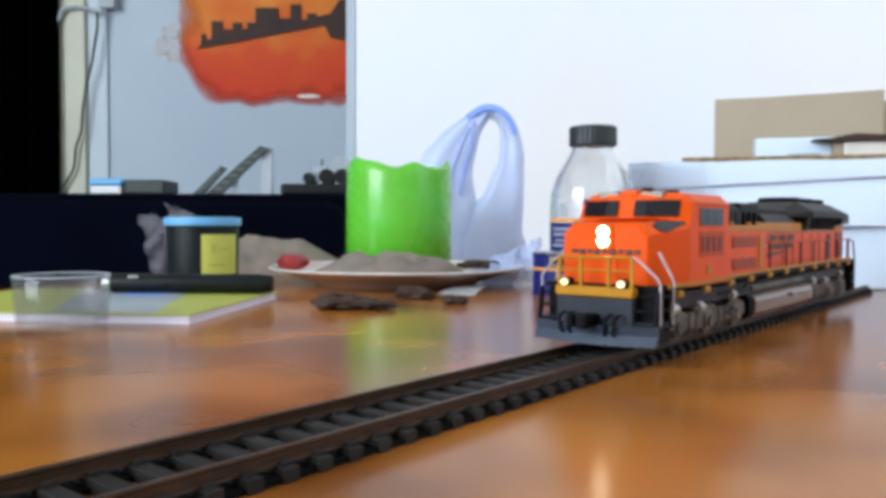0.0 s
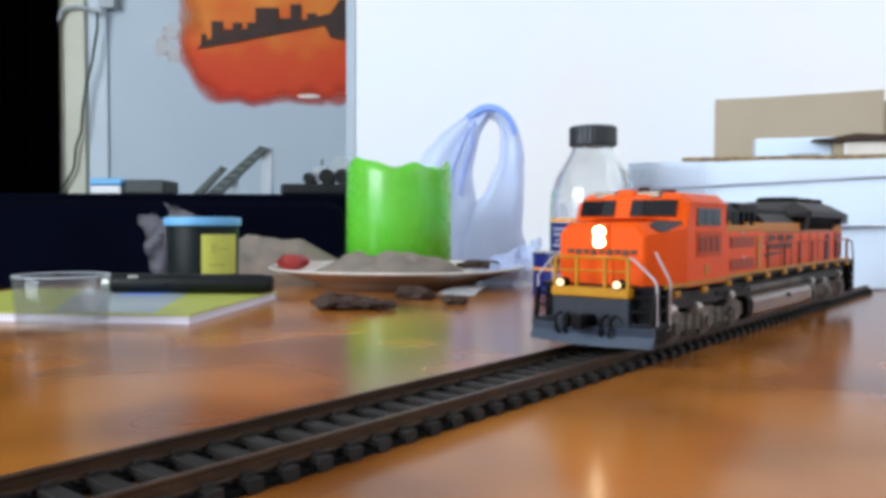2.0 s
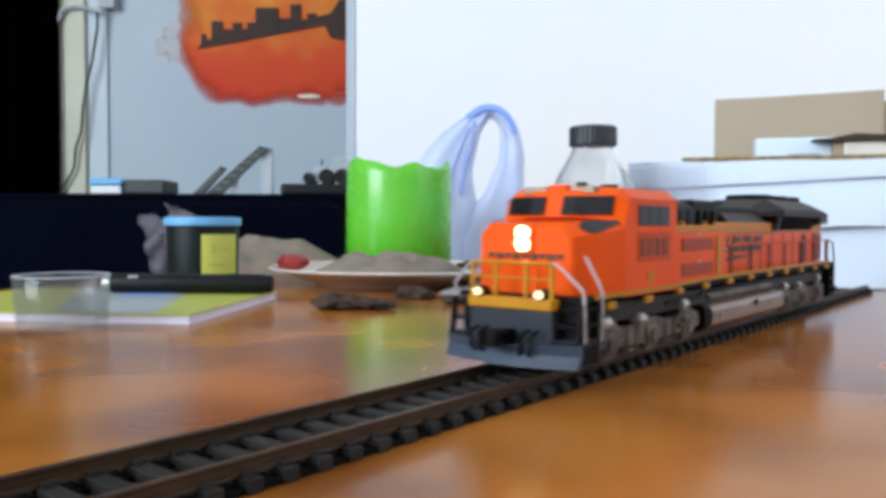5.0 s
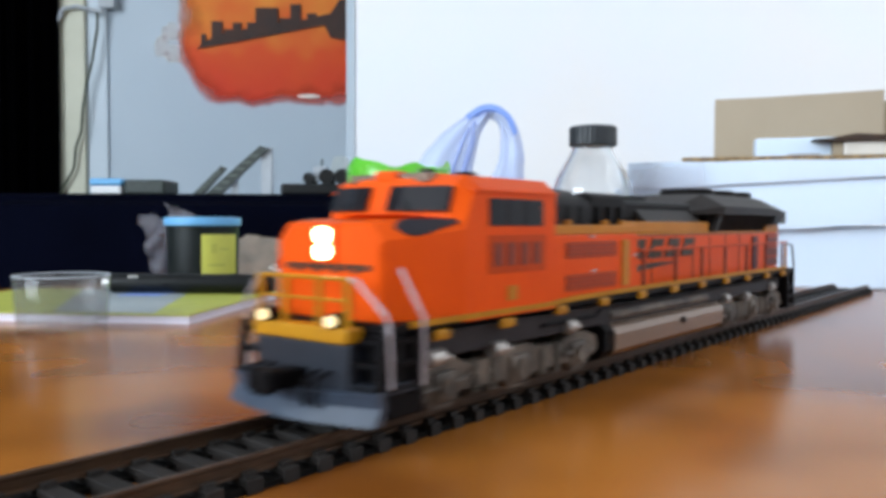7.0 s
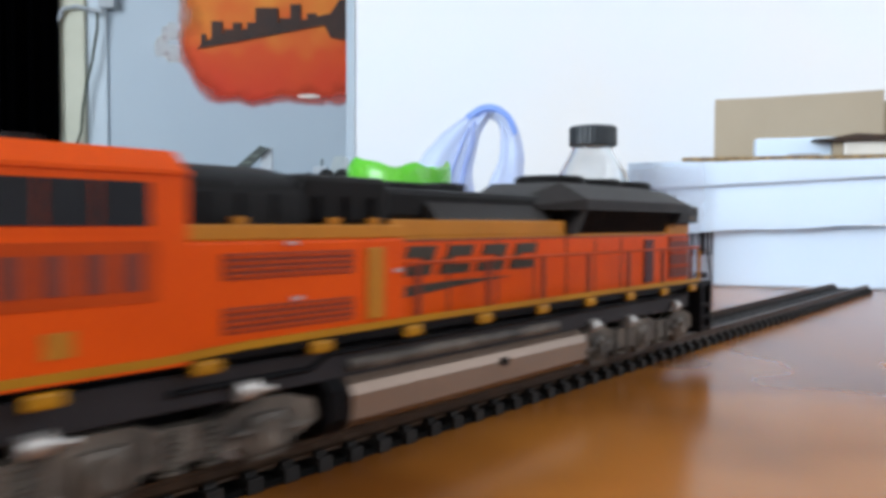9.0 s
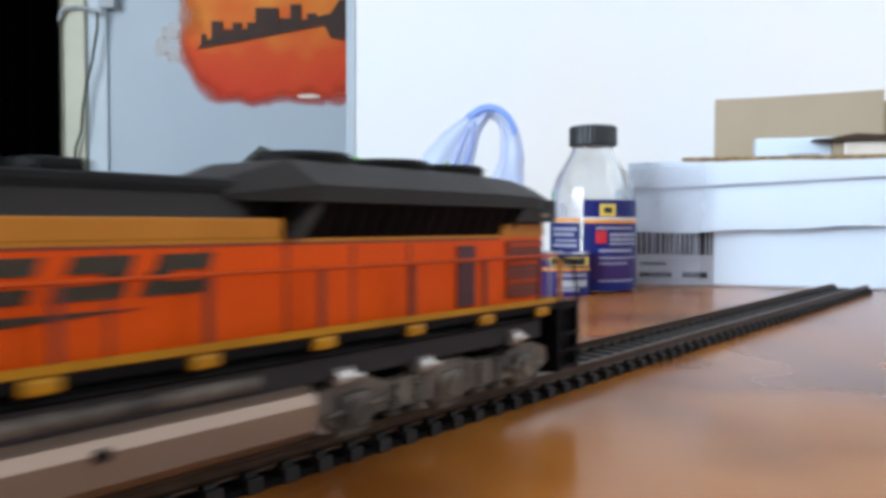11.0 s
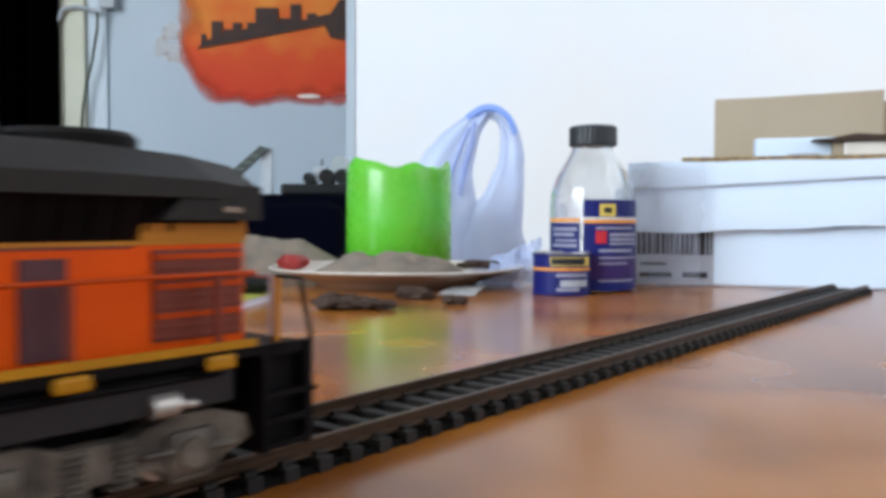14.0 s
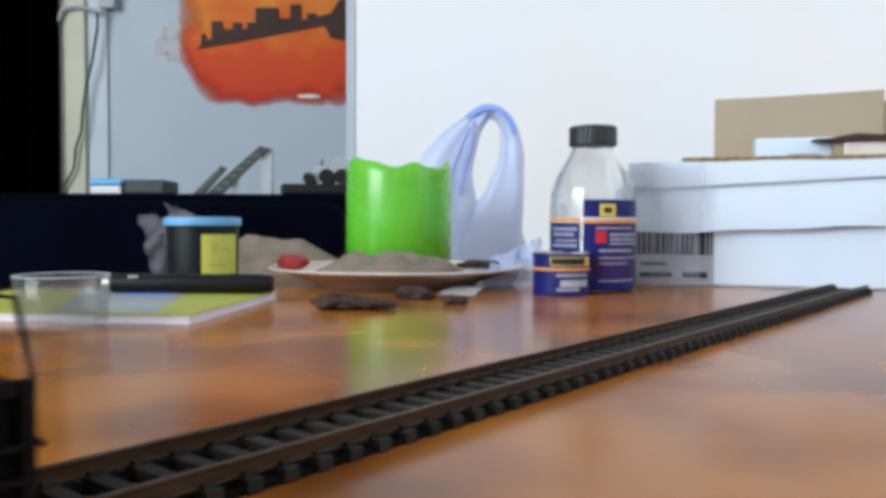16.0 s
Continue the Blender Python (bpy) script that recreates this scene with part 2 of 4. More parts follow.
def track():
    t = thing("model_railway_track", TRACK_POSE, "straight model railway track with brown rails and black ties", "track")
    end = 550
    for y in (-9.5, 9.5):
        part("rail", prism(bmesh.new(), rail_outline(y), -330, end, "x"), M_RAILSIDE, t, "brown weathered steel rail")
        part("tie_web", boxed(-330, end - 3, y - 3.0, y + 3.0, 0, 1.2), M_WEB, t, "black plastic web between the ties")
        part("rail_joiner", boxed(end - 8, end + 3, y - 1.5, y + 1.5, 2.2, 3.6, 0.3), M_RAILSIDE, t)
    first = None
    for i in range(119):
        x = 85.9 + 7.42 * (i - 56)
        if first is None:
            bm = boxed(-1.55, 1.55, -13.2, 13.2, 0, 2.5, 0.2)
            for y in (-9.5, 9.5):
                for s in (-1, 1):
                    box(bm, -1.1, 1.1, y + s * 1.9 - 0.6, y + s * 1.9 + 0.6, 2.4, 3.3)
            first = part("tie", bm, M_TIE, t)
            first.location = (x * MM, 0, 0)
        else:
            o = new("tie", first.data)
            o.parent, o.location = t, (x * MM, 0, 0)
    return t


track()


# ---- the locomotive ----
LONG = 1.053


def logo_block(bm, x0, x1, z0, z1, y, d, kind):
    """One block of a slanted emblem drawn as a plain shape: two leaning bars joined at one side."""
    w, h, lean = x1 - x0, z1 - z0, 0.22 * (x1 - x0)
    def leaning(a, b, lo, hi):
        prism(bm, [(x0 + w * a + lean * lo, z0 + h * lo), (x0 + w * b + lean * lo, z0 + h * lo), (x0 + w * b + lean * hi, z0 + h * hi), (x0 + w * a + lean * hi, z0 + h * hi)], y, y + d)
    leaning(0.0, 0.84, 0.0, 0.34)
    leaning(0.06, 0.80, 0.60, 1.0)
    leaning(*((0.0, 0.3) if kind % 2 else (0.5, 0.8)), 0.34, 0.60)
    return bm


def truck(parent, x):
    """A three-axle truck: side frames, springs, cylinders and turning wheel sets."""
    global SHAPE
    SHAPE = (LONG, LONG, 1.0)
    t = new("truck")
    t.parent, t.location = parent, (x * LONG * MM, 0, 0)
    half = [(4, 17.2), (8, 15.7), (17, 15.4), (22, 17.5), (29, 17.2), (34, 15.4), (35, 11.8), (30.5, 9.8), (28, 7.4), (22.5, 7.4), (20, 10.2), (5.5, 10.0), (3.2, 7.4)]
    side = half + [(-x, z) for x, z in reversed(half)]
    for s in (-1, 1):
        f = part("side_frame", prism(bmesh.new(), side, s * 12.6, s * 15.6), M_TRUCK, t, "weathered grey cast side frame")
        for ax in (-25, 0, 25):
            bm = bmesh.new()
            box(bm, ax - 3.6, ax + 3.6, min(s * 15.2, s * 16.5), max(s * 15.2, s * 16.5), 8.4, 15.2, 1.0)
            rod(bm, (ax, s * 16.3, 11.8), (ax, s * 17.2, 11.8), 2.3, 16)
            smooth(part("journal_box", bm, M_TRUCK, f))
        for ax in (-12.5, 12.5):
            bm = bmesh.new()
            for k in range(7):
                lathe(bm, ((1.5, 8.6 + k), (2.3, 9.0 + k), (1.5, 9.4 + k)), 12, (ax - 3, s * 14.4))
                lathe(bm, ((1.5, 8.6 + k), (2.3, 9.0 + k), (1.5, 9.4 + k)), 12, (ax + 3, s * 14.4))
            smooth(part("spring", bm, M_TRUCK, f))
        for ax, z in ((-28, 18.2), (-8, 17.4), (21, 19.2)):
            bm = rod(bmesh.new(), (ax - 1.9, s * 15.6, z), (ax + 1.9, s * 15.6, z), 1.7, 16)
            rod(bm, (ax + 1.9, s * 15.6, z), (ax + 5.0, s * 15.6, z - 0.6), 0.6)
            smooth(part("brake_cylinder", bm, M_CYLINDER, f, "bright silver brake cylinder"))
        for e in (-1, 1):
            part("brake_rigging", rod(bmesh.new(), (e * 32, s * 16, 11.6), (e * 18, s * 16, 12.6), 0.6), M_TRUCK, f)
    part("bolster", boxed(-30, 30, -8, 8, 13, 19), M_FRAME, t)
    sets, SHAPE = [], None
    for ax in (-25 * LONG, 0, 25 * LONG):
        bm = bmesh.new()
        for s in (-1, 1):
            ring = lambda r, y: [(r * math.cos(2 * math.pi * i / 28), y, r * math.sin(2 * math.pi * i / 28)) for i in range(28)]
            loft(bm, [ring(6.9, s * 7.4), ring(6.9, s * 7.9), ring(6.1, s * 8.1), ring(6.0, s * 10.6), ring(5.2, s * 10.7), ring(5.0, s * 10.2), ring(1.6, s * 10.0), ring(1.4, s * 11.5)])
            for k in range(4):
                a = k * math.pi / 2
                rod(bm, (3.4 * math.cos(a), s * 10.0, 3.4 * math.sin(a)), (3.4 * math.cos(a), s * 10.6, 3.4 * math.sin(a)), 0.8, 8)
        rod(bm, (0, -10, 0), (0, 10, 0), 1.4, 12)
        w = smooth(part("wheel_set", bm, M_STEEL, t, "pair of steel wheels on an axle"))
        w.location = (ax * MM, 0, (RAIL_TOP + 6.05) * MM)
        sets.append((w, ax))
    return sets


def locomotive():
    """A six-axle diesel in HO scale; x runs from the plow to the rear, the nose looks along -x."""
    L = thing("model_locomotive", TRACK_POSE, "orange and black model diesel locomotive with lit headlights", "locomotive")
    global SHAPE
    SHAPE = (LONG, 1.10, 0.9635)
    # underframe
    part("deck", boxed(9, 241, -17.2, 17.2, 24.8, 26.2), M_FRAME, L)
    part("sill", boxed(14, 236, -12.6, 12.6, 17.6, 24.8), M_FRAME, L)
    part("side_sill", boxed(20, 234, -15.0, 15.0, 18.0, 23.3, 0.3), M_SILL, L, "dusty grey side sill")
    for s in (-1, 1):
        part("deck_stripe", prism(bmesh.new(), [(14, 25.3), (58, 25.4), (70, 26.0), (110, 26.4), (180, 26.5), (236, 26.3), (236, 27.5), (180, 27.7), (110, 27.6), (70, 27.2), (58, 26.6), (14, 26.5)], s * 17.2, s * 17.5), M_YELLOW, L, "yellow stripe along the walkway edge")
        part("pipe", wire(bmesh.new(), [(60, s * 15, 20.6), (84, s * 15, 20.6), (88, s * 15, 22.6), (232, s * 15, 22.6)], 0.6), M_FRAME, L)
        for x, z in ((22, 22.2), (43, 22.3), (64, 23.2), (84, 23.6), (105, 23.9), (126, 24.1), (147, 24.1), (168, 24.1), (189, 23.9), (210, 23.7), (230, 23.6)):
            part("stanchion_foot", boxed(x - 2.2, x + 2.2, min(s * 16.8, s * 18.1), max(s * 16.8, s * 18.1), z, z + 2.1, 0.5), M_YELLOW, L, "yellow stanchion foot")
    # front: plow, anticlimber, steps, coupler
    bm = bmesh.new()
    rings = []
    for i in range(25):
        y = -18 + 36 * i / 24
        c = 1 - (abs(y) / 18) ** 1.6
        x = 5.0 - 4.0 * c
        rings.append([(x + 1.6, y, 14.6 - 0.6 * c), (x - 0.2, y, 14.4 - 0.6 * c), (x + 0.6, y, 11.5), (x - 1.0, y, 8.3), (x + 1.0, y, 8.3), (x + 2.0, y, 11.5)])
    smooth(part("snow_plow", loft(bm, rings), M_PLOW, L, "blue-grey snow plow"))
    bm = boxed(5, 14, -11.5, 11.5, 13.2, 22.6, 0.6)
    box(bm, 6, 15, -17.3, -11.5, 13.5, 15.2), box(bm, 6, 15, 11.5, 17.3, 13.5, 15.2)
    part("anticlimber", bm, M_PILOT, L, "dark blue-grey front pilot")
    part("front_sill", boxed(4.4, 8.5, -11.5, 11.5, 22.6, 25.6, 0.5), M_YELLOW, L, "yellow front sill")
    for s in (-1, 1):
        lo, hi = min(s * 11.6, s * 17.3), max(s * 11.6, s * 17.3)
        for k, z in enumerate((14, 18.5, 22.6)):
            part("step", boxed(5 + k * 1.2, 15, lo, hi, z, z + 0.9), M_FRAME, L)
        part("step_side", prism(bmesh.new(), [(5, 12.8), (7, 12.8), (8, 24.8), (6.6, 24.8)], s * 17.0, s * 17.6), M_FRAME, L)
        part("step_side", boxed(15, 16, lo, hi, 12.8, 24.8), M_FRAME, L)
        part("step_well", boxed(9.2, 19, min(s * 10.8, s * 16.2), max(s * 10.8, s * 16.2), 8.2, 24.6, 0.4), M_FRAME, L)
    bm = boxed(-2.5, 5, -1.9, 1.9, 14, 17.6, 0.6)
    box(bm, -4.6, -1.8, -2.6, 0.6, 13.6, 18.2, 0.6), box(bm, -4.2, -2.4, 1.4, 2.9, 13.8, 18.0, 0.4)
    part("coupler", bm, M_FRAME, L, "black knuckle coupler")
    for y in (-8.2, -5.6, 5.6, 8.2):
        part("air_hose", wire(bmesh.new(), [(4, y, 17.5), (1.2, y, 16.4), (0.8, y * 0.95, 12.5), (1.6, y * 0.9, 11.2)], 0.45), M_FRAME, L)
    # nose and cab
    def nose_ring(x, w, z, c):
        return [(x, -w, 25.2), (x, -w, z - c), (x, -w + c * 0.8, z), (x, w - c * 0.8, z), (x, w, z - c), (x, w, 25.2)]
    bm = loft(bmesh.new(), [nose_ring(11.4, 12.4, 44.0, 3.4), nose_ring(12.2, 13.0, 45.0, 3.4), nose_ring(20, 15.6, 45.6, 3.2), nose_ring(29.4, 17.45, 46.0, 2.2)])
    part("nose", bm, M_ORANGE, L, "orange short nose")
    def cab_ring(x, zs, zt):
        k = 0.0 if x > 50 else 1.0
        return [(x + 5 * k, -17.4, 25.0), (x + 5 * k, -17.4, zs), (x + 3.4 * k, -14.6, zt), (x + 0.4 * k, -6, zt + 0.7), (x + 0.4 * k, 6, zt + 0.7), (x + 3.4 * k, 14.6, zt), (x + 5 * k, 17.4, zs), (x + 5 * k, 17.4, 25.0)]
    bm = loft(bmesh.new(), [cab_ring(24.2, 44.6, 46.0), cab_ring(26.6, 50.8, 53.4), cab_ring(29.6, 51.8, 54.9), cab_ring(61.4, 51.9, 54.9)])
    cab = part("cab", bm, M_ORANGE, L, "orange cab")
    def pane(y0, y1, z0, z1):
        f = lambda y, z: 23.9 + (z - 46.0) * 0.34 + max(0, abs(y) - 6) * 0.35
        ring = lambda y: [(f(y, z0) - 0.5, y, z0), (f(y, z0) + 0.5, y, z0 - 0.3), (f(y, z1) + 0.5, y, z1 - 0.3), (f(y, z1) - 0.5, y, z1)]
        return loft(bmesh.new(), [ring(y) for y in sorted((y0, -6.0 if y0 < 0 else 6.0, y1))])
    for y0, y1 in ((-14.6, -2.6), (2.6, 14.6)):
        part("windshield", pane(y0, y1, 47.5, 52.6), M_GLASS_DARK, cab, "dark windshield pane")
        part("wiper", wire(bmesh.new(), [(23.6, (y0 + y1) / 2, 47.2), (25.2, (y0 + y1) / 2 + 2.5, 50.2)], 0.2, 6), M_FRAME, cab)
    for s in (-1, 1):
        rings = []
        for x, up, low in ((15.4, 0.35, 0.45), (16.6, 0.05, 0.85), (18.6, -0.02, 0.98), (21, 0.0, 0.9), (24, 0.06, 0.7), (28, 0.14, 0.50), (35, 0.34, 0.38)):
            w, z, c = np.interp(x, (12.2, 20, 29.4), (13.0, 15.6, 17.45)), np.interp(x, (12.2, 20, 29.4), (45.0, 45.6, 46.0)), np.interp(x, (12.2, 20, 29.4), (3.4, 3.2, 2.2))
            edge = [(x, s * (w - 0.8 * c * (1 - f) + d), z - c * f + d) for f, d in ((up, 0.25), (low, 0.25), (low, -0.3), (up, -0.3))]
            rings.append(edge)
        part("nose_swoosh", loft(bmesh.new(), rings), M_SWOOSH, cab, "dark blue-grey painted swoosh below the windshield")
        y0, y1 = min(s * 17.2, s * 17.65), max(s * 17.2, s * 17.65)
        for x0, x1 in ((36.6, 42.6), (43.0, 49.1), (49.5, 56.0)):
            part("side_window", boxed(x0, x1, y0, y1, 44.4, 50.2), M_GLASS_DARK, cab, "dark side window pane")
        part("window_frame", boxed(35.8, 56.8, min(s * 17.2, s * 17.5), max(s * 17.2, s * 17.5), 43.5, 44.1), M_ORANGE, cab)
        part("drip_rail", boxed(31, 61.4, min(s * 17.3, s * 17.8), max(s * 17.3, s * 17.8), 51.4, 52.0), M_ORANGE, cab)
        part("cab_door_panel", boxed(36.4, 57, min(s * 17.3, s * 17.55), max(s * 17.3, s * 17.55), 34.2, 42.4), M_RUST, cab, "recessed darker orange panel")
        for k in range(4):
            x = 38 + k * 4.7
            part("number_bar", boxed(x, x + 2.9, min(s * 17.5, s * 17.75), max(s * 17.5, s * 17.75), 35.8, 40.8), M_DARKRED, cab, "dark red number bar")
        part("side_plate", boxed(43, 46.4, min(s * 17.3, s * 17.6), max(s * 17.3, s * 17.6), 28.2, 31.4), M_MUSTARD, cab, "small pale plate")
        part("number_board", boxed(27.4, 30.4, min(s * 3.2, s * 10), max(s * 3.2, s * 10), 53.4, 55.4, 0.3), M_TANK, cab, "pale number board")
    part("roof_headlight_housing", boxed(26.8, 30.8, -2.6, 2.6, 53.6, 56, 0.5), M_ORANGE, cab)
    bm = bmesh.new()
    rod(bm, (40, 0, 55.4), (40, 0, 57.2), 1.6, 12), rod(bm, (46, -5, 55.4), (46, -5, 56.6), 2.4, 12)
    part("antenna", bm, M_BLACK, cab)
    part("headlight_housing", boxed(10.7, 12.8, -2.9, 2.9, 36.6, 45.0, 0.9), M_ORANGE, L)
    for z in (42.5, 39.3):
        smooth(part("headlight", rod(bmesh.new(), (10.8, 0, z), (10.1, 0, z), 1.6, 20), M_LAMP, L, "lit warm white headlight"))
    for s in (-1, 1):
        part("ditch_light_housing", rod(bmesh.new(), (7, s * 8.4, 26.8), (4.2, s * 8.4, 26.8), 1.5, 16), M_FRAME, L)
        smooth(part("ditch_light", rod(bmesh.new(), (4.2, s * 8.4, 26.8), (3.8, s * 8.4, 26.8), 1.1, 16), M_DITCH, L, "softly glowing ditch light"))
    for k in range(9):
        y = -10.5 + k * 2.35
        part("nose_logo_bar", boxed(10.95, 11.5, y, y + 1.6, 35.3 if k % 2 else 35.7, 36.9), M_LETTER, L, "dark logo bar on the nose")
    part("nose_door", boxed(11.0, 11.6, -4.0, 3.0, 27, 34, 0.2), M_ORANGE, L)
    # cabinet behind the cab
    cabinet = part("equipment_cabinet", boxed(61.4, 104, -16.8, 16.8, 26.2, 42.2, 0.5), M_ORANGE, L)
    part("cabinet_band", boxed(61.4, 104, -16.5, 16.5, 42.2, 44.6, 0.3), M_MUSTARD, cabinet, "mustard upper band")
    for s in (-1, 1):
        for z0 in (28.4, 36.4):
            lv = part("louvre_panel", boxed(67, 91.5, min(s * 16.75, s * 16.95), max(s * 16.75, s * 16.95), z0, z0 + 3.9), M_DARKRED, cabinet, "dark recessed louvre panel")
            for k in range(4):
                part("louvre", boxed(67.4, 91.1, min(s * 16.9, s * 17.2), max(s * 16.9, s * 17.2), z0 + 0.3 + k * 0.95, z0 + 0.75 + k * 0.95), M_RUST, lv)
        part("cabinet_door", boxed(94.4, 98.4, min(s * 16.8, s * 17.2), max(s * 16.8, s * 17.2), 28, 40.6, 0.2), M_MUSTARD, cabinet, "pale tan narrow door")
        for x, z in ((78, 41.4), (79, 32.6), (101, 36)):
            part("latch", boxed(x, x + 1.6, min(s * 16.8, s * 17.25), max(s * 16.8, s * 17.25), z, z + 0.6), M_RAILWHITE, cabinet)
    def round_roof(x0, x1, w, z0, z1):
        pts = [(-w, z0)] + [(-w * math.cos(a), z0 + (z1 - z0) * (0.45 + 0.55 * math.sin(a))) for a in [k * math.pi / 12 for k in range(13)]] + [(w, z0)]
        return prism(bmesh.new(), pts, x0, x1, "x")
    smooth(part("blower_duct", round_roof(62, 84, 14.0, 44.4, 54.6), M_BLACK, L, "black rounded blower housing"), 30)
    part("roof_box", boxed(84, 104, -13.4, 13.4, 44.4, 53.2, 1.2), M_BLACK, L)
    for x in (66, 72, 78, 87, 93, 99):
        part("roof_rib", boxed(x, x + 0.8, -14.2, 14.2, 44.6, 49.5), M_FRAME, L)
    for x in (70, 88, 97):
        part("lift_lug", boxed(x, x + 2, -15.6, -14.6, 44.6, 45.8, 0.2), M_MUSTARD, L)
    # long hood
    hood = part("long_hood", boxed(104, 237.2, -13.4, 13.4, 26.2, 42.2, 0.5), M_ORANGE, L, "orange long hood")
    part("hood_band", boxed(104, 164, -13.2, 13.2, 42.2, 45.6, 0.3), M_MUSTARD, hood, "mustard upper band")
    part("hood_roof", boxed(104, 168, -9.6, 9.6, 45.2, 52.0, 1.4), M_BLACK, hood, "black hood roof")
    part("hood_shoulder", prism(bmesh.new(), [(-12.8, 45.5), (-9.4, 49.6), (9.4, 49.6), (12.8, 45.5)], 118, 158, "x"), M_WING, hood, "brown-black sloping shoulder")
    smooth(part("exhaust_stack", boxed(132, 140, -3.4, 3.4, 51.6, 54.2, 0.8), M_BLACK, hood))
    part("exhaust_silencer", boxed(112, 127, -7, 7, 51.6, 53.4, 0.6), M_BLACK, hood)
    for s in (-1, 1):
        y = s * 13.4
        for k in range(4):
            part("logo_bar", logo_block(bmesh.new(), 105.6 + k * 11.6, 116.4 + k * 11.6, 34.6, 40.4, y, s * 0.3, k), M_LETTER, hood, "dark slanted logo block")
        part("logo_swoosh", prism(bmesh.new(), [(104.8, 30.4), (105.2, 32.6), (122, 33.2), (141, 33.0), (124, 32.0)], y, y + s * 0.35), M_LETTER, hood, "dark tapering logo underline")
        for x in (104.6, 120, 136, 150, 164, 178, 192):
            part("door_seam", boxed(x, x + 0.5, min(y, y + s * 0.15), max(y, y + s * 0.15), 27, 41), M_DARKRED, hood)
        part("hood_seam", boxed(104, 220, min(y, y + s * 0.15), max(y, y + s * 0.15), 41.3, 41.7), M_DARKRED, hood)
        part("dark_door", boxed(206, 211.5, min(y, y + s * 0.5), max(y, y + s * 0.5), 27.4, 40.2, 0.1), M_DOOR, hood, "dark brown narrow door")
        part("roof_line", boxed(104, 237, min(y, y + s * 0.2), max(y, y + s * 0.2), 41.7, 42.3), M_MUSTARD, hood)
        g = part("rear_grille", boxed(222.6, 236.4, min(y, y + s * 0.3), max(y, y + s * 0.3), 28.0, 41.0), M_DARKRED, hood, "dark red rear grille")
        for k in range(9):
            thick = 0.5 if k % 3 == 2 else 0.22
            part("grille_bar", boxed(222.8, 236.2, min(y + s * 0.2, y + s * 0.6), max(y + s * 0.2, y + s * 0.6), 28.4 + k * 1.4, 28.4 + thick * 1.6 + k * 1.4), M_RUST if k % 3 == 2 else M_DARKRED, g)
    part("rear_band", boxed(221, 237.4, -13.6, 13.6, 42.2, 45.4, 0.2), M_MUSTARD, hood, "mustard rear corner block")
    # radiator section
    rad = part("radiator_core", prism(bmesh.new(), [(-12.6, 42.2), (-15.2, 48.8), (15.2, 48.8), (12.6, 42.2)], 166, 236, "x"), M_FRAME, L, "dark radiator intake")
    bm = loft(bmesh.new(), [[(x, -a, 48.4), (x, -a, z0), (x, -b, z1), (x, b, z1), (x, a, z0), (x, a, 48.4)] for x, a, b, z0, z1 in
                            ((156, 10.5, 7, 49.4, 51.4), (168, 16.6, 9.4, 51.2, 55.7), (216, 16.6, 9.4, 51.2, 55.8), (230, 16.4, 9.4, 50.9, 55.0), (238.4, 15.2, 9.0, 50.0, 53.8))])
    part("radiator_wing", bm, M_WING, rad, "black flared radiator housing")
    for s in (-1, 1):
        part("wing_brace", prism(bmesh.new(), [(164, 42.2), (166.2, 42.2), (171, 48.6), (168.6, 48.6)], s * 13.2, s * 15.2), M_WING, rad)
        part("rear_corner", prism(bmesh.new(), [(222.5, 45.2), (238.2, 45.2), (238.2, 50.4), (227.5, 50.4)], s * 13, s * 15.9), M_WING, rad)
        for k in range(16):
            x = 171 + k * 3.6
            part("intake_slat", prism(bmesh.new(), [(s * 13.0, 42.8), (s * 13.3, 42.8), (s * 15.5, 48.4), (s * 15.2, 48.4)], x, x + 0.5, "x"), M_FRAME, rad)
    for x in (180, 201, 219):
        fan = smooth(part("radiator_fan", lathe(bmesh.new(), ((8.6, 55.0), (8.8, 57.2), (8.0, 58.0), (7.2, 57.6), (1.6, 57.5)), 32, (x, 0)), M_BLACK, rad, "round black roof fan"))
    part("rear_light", boxed(237.8, 238.8, -14.9, -12.6, 46.2, 47.4, 0.2), M_RAILWHITE, L)
    part("rear_number_board", boxed(231.6, 234.6, -16.3, -15.8, 46.4, 47.2), M_TANK, rad)
    # fuel tank
    half = [(10, 8), (15.4, 8.8), (17.0, 10.6), (17.25, 15.1), (16.4, 16.9), (15.2, 17.9), (13.4, 18.4)]
    bm = prism(bmesh.new(), [(-y, z) for y, z in half] + [(y, z) for y, z in reversed(half)], 91, 167, "x")
    tank = part("fuel_tank", bm, M_TANK, L, "brownish silver fuel tank")
    part("tank_end", prism(bmesh.new(), [(-15, 8.6), (-16.6, 11), (-16.6, 16.4), (-15, 18.2), (15, 18.2), (16.6, 16.4), (16.6, 11), (15, 8.6)], 86.5, 91, "x"), M_FRAME, tank, "black tank end")
    smooth(tank, 24)
    for s in (-1, 1):
        smooth(part("air_reservoir", rod(bmesh.new(), (92, s * 14.2, 20.0), (158, s * 14.2, 20.0), 1.5, 16), M_TRUCK, tank, "long grey air reservoir"))
        part("fuel_filler", rod(bmesh.new(), (133, s * 17, 15), (133, s * 17.9, 15), 1.0, 12), M_FRAME, tank)
    # rear end
    bm = boxed(237, 246, -11, 11, 12.5, 24.4, 0.5)
    part("rear_pilot", bm, M_FRAME, L)
    part("rear_deck", boxed(237, 244.5, -17.2, 17.2, 24.4, 26.2), M_FRAME, L)
    bm = boxed(245, 251, -1.9, 1.9, 14, 17.6, 0.6)
    box(bm, 250, 253, -2.6, 1.6, 13.6, 18.2, 0.6)
    part("coupler", bm, M_FRAME, L)
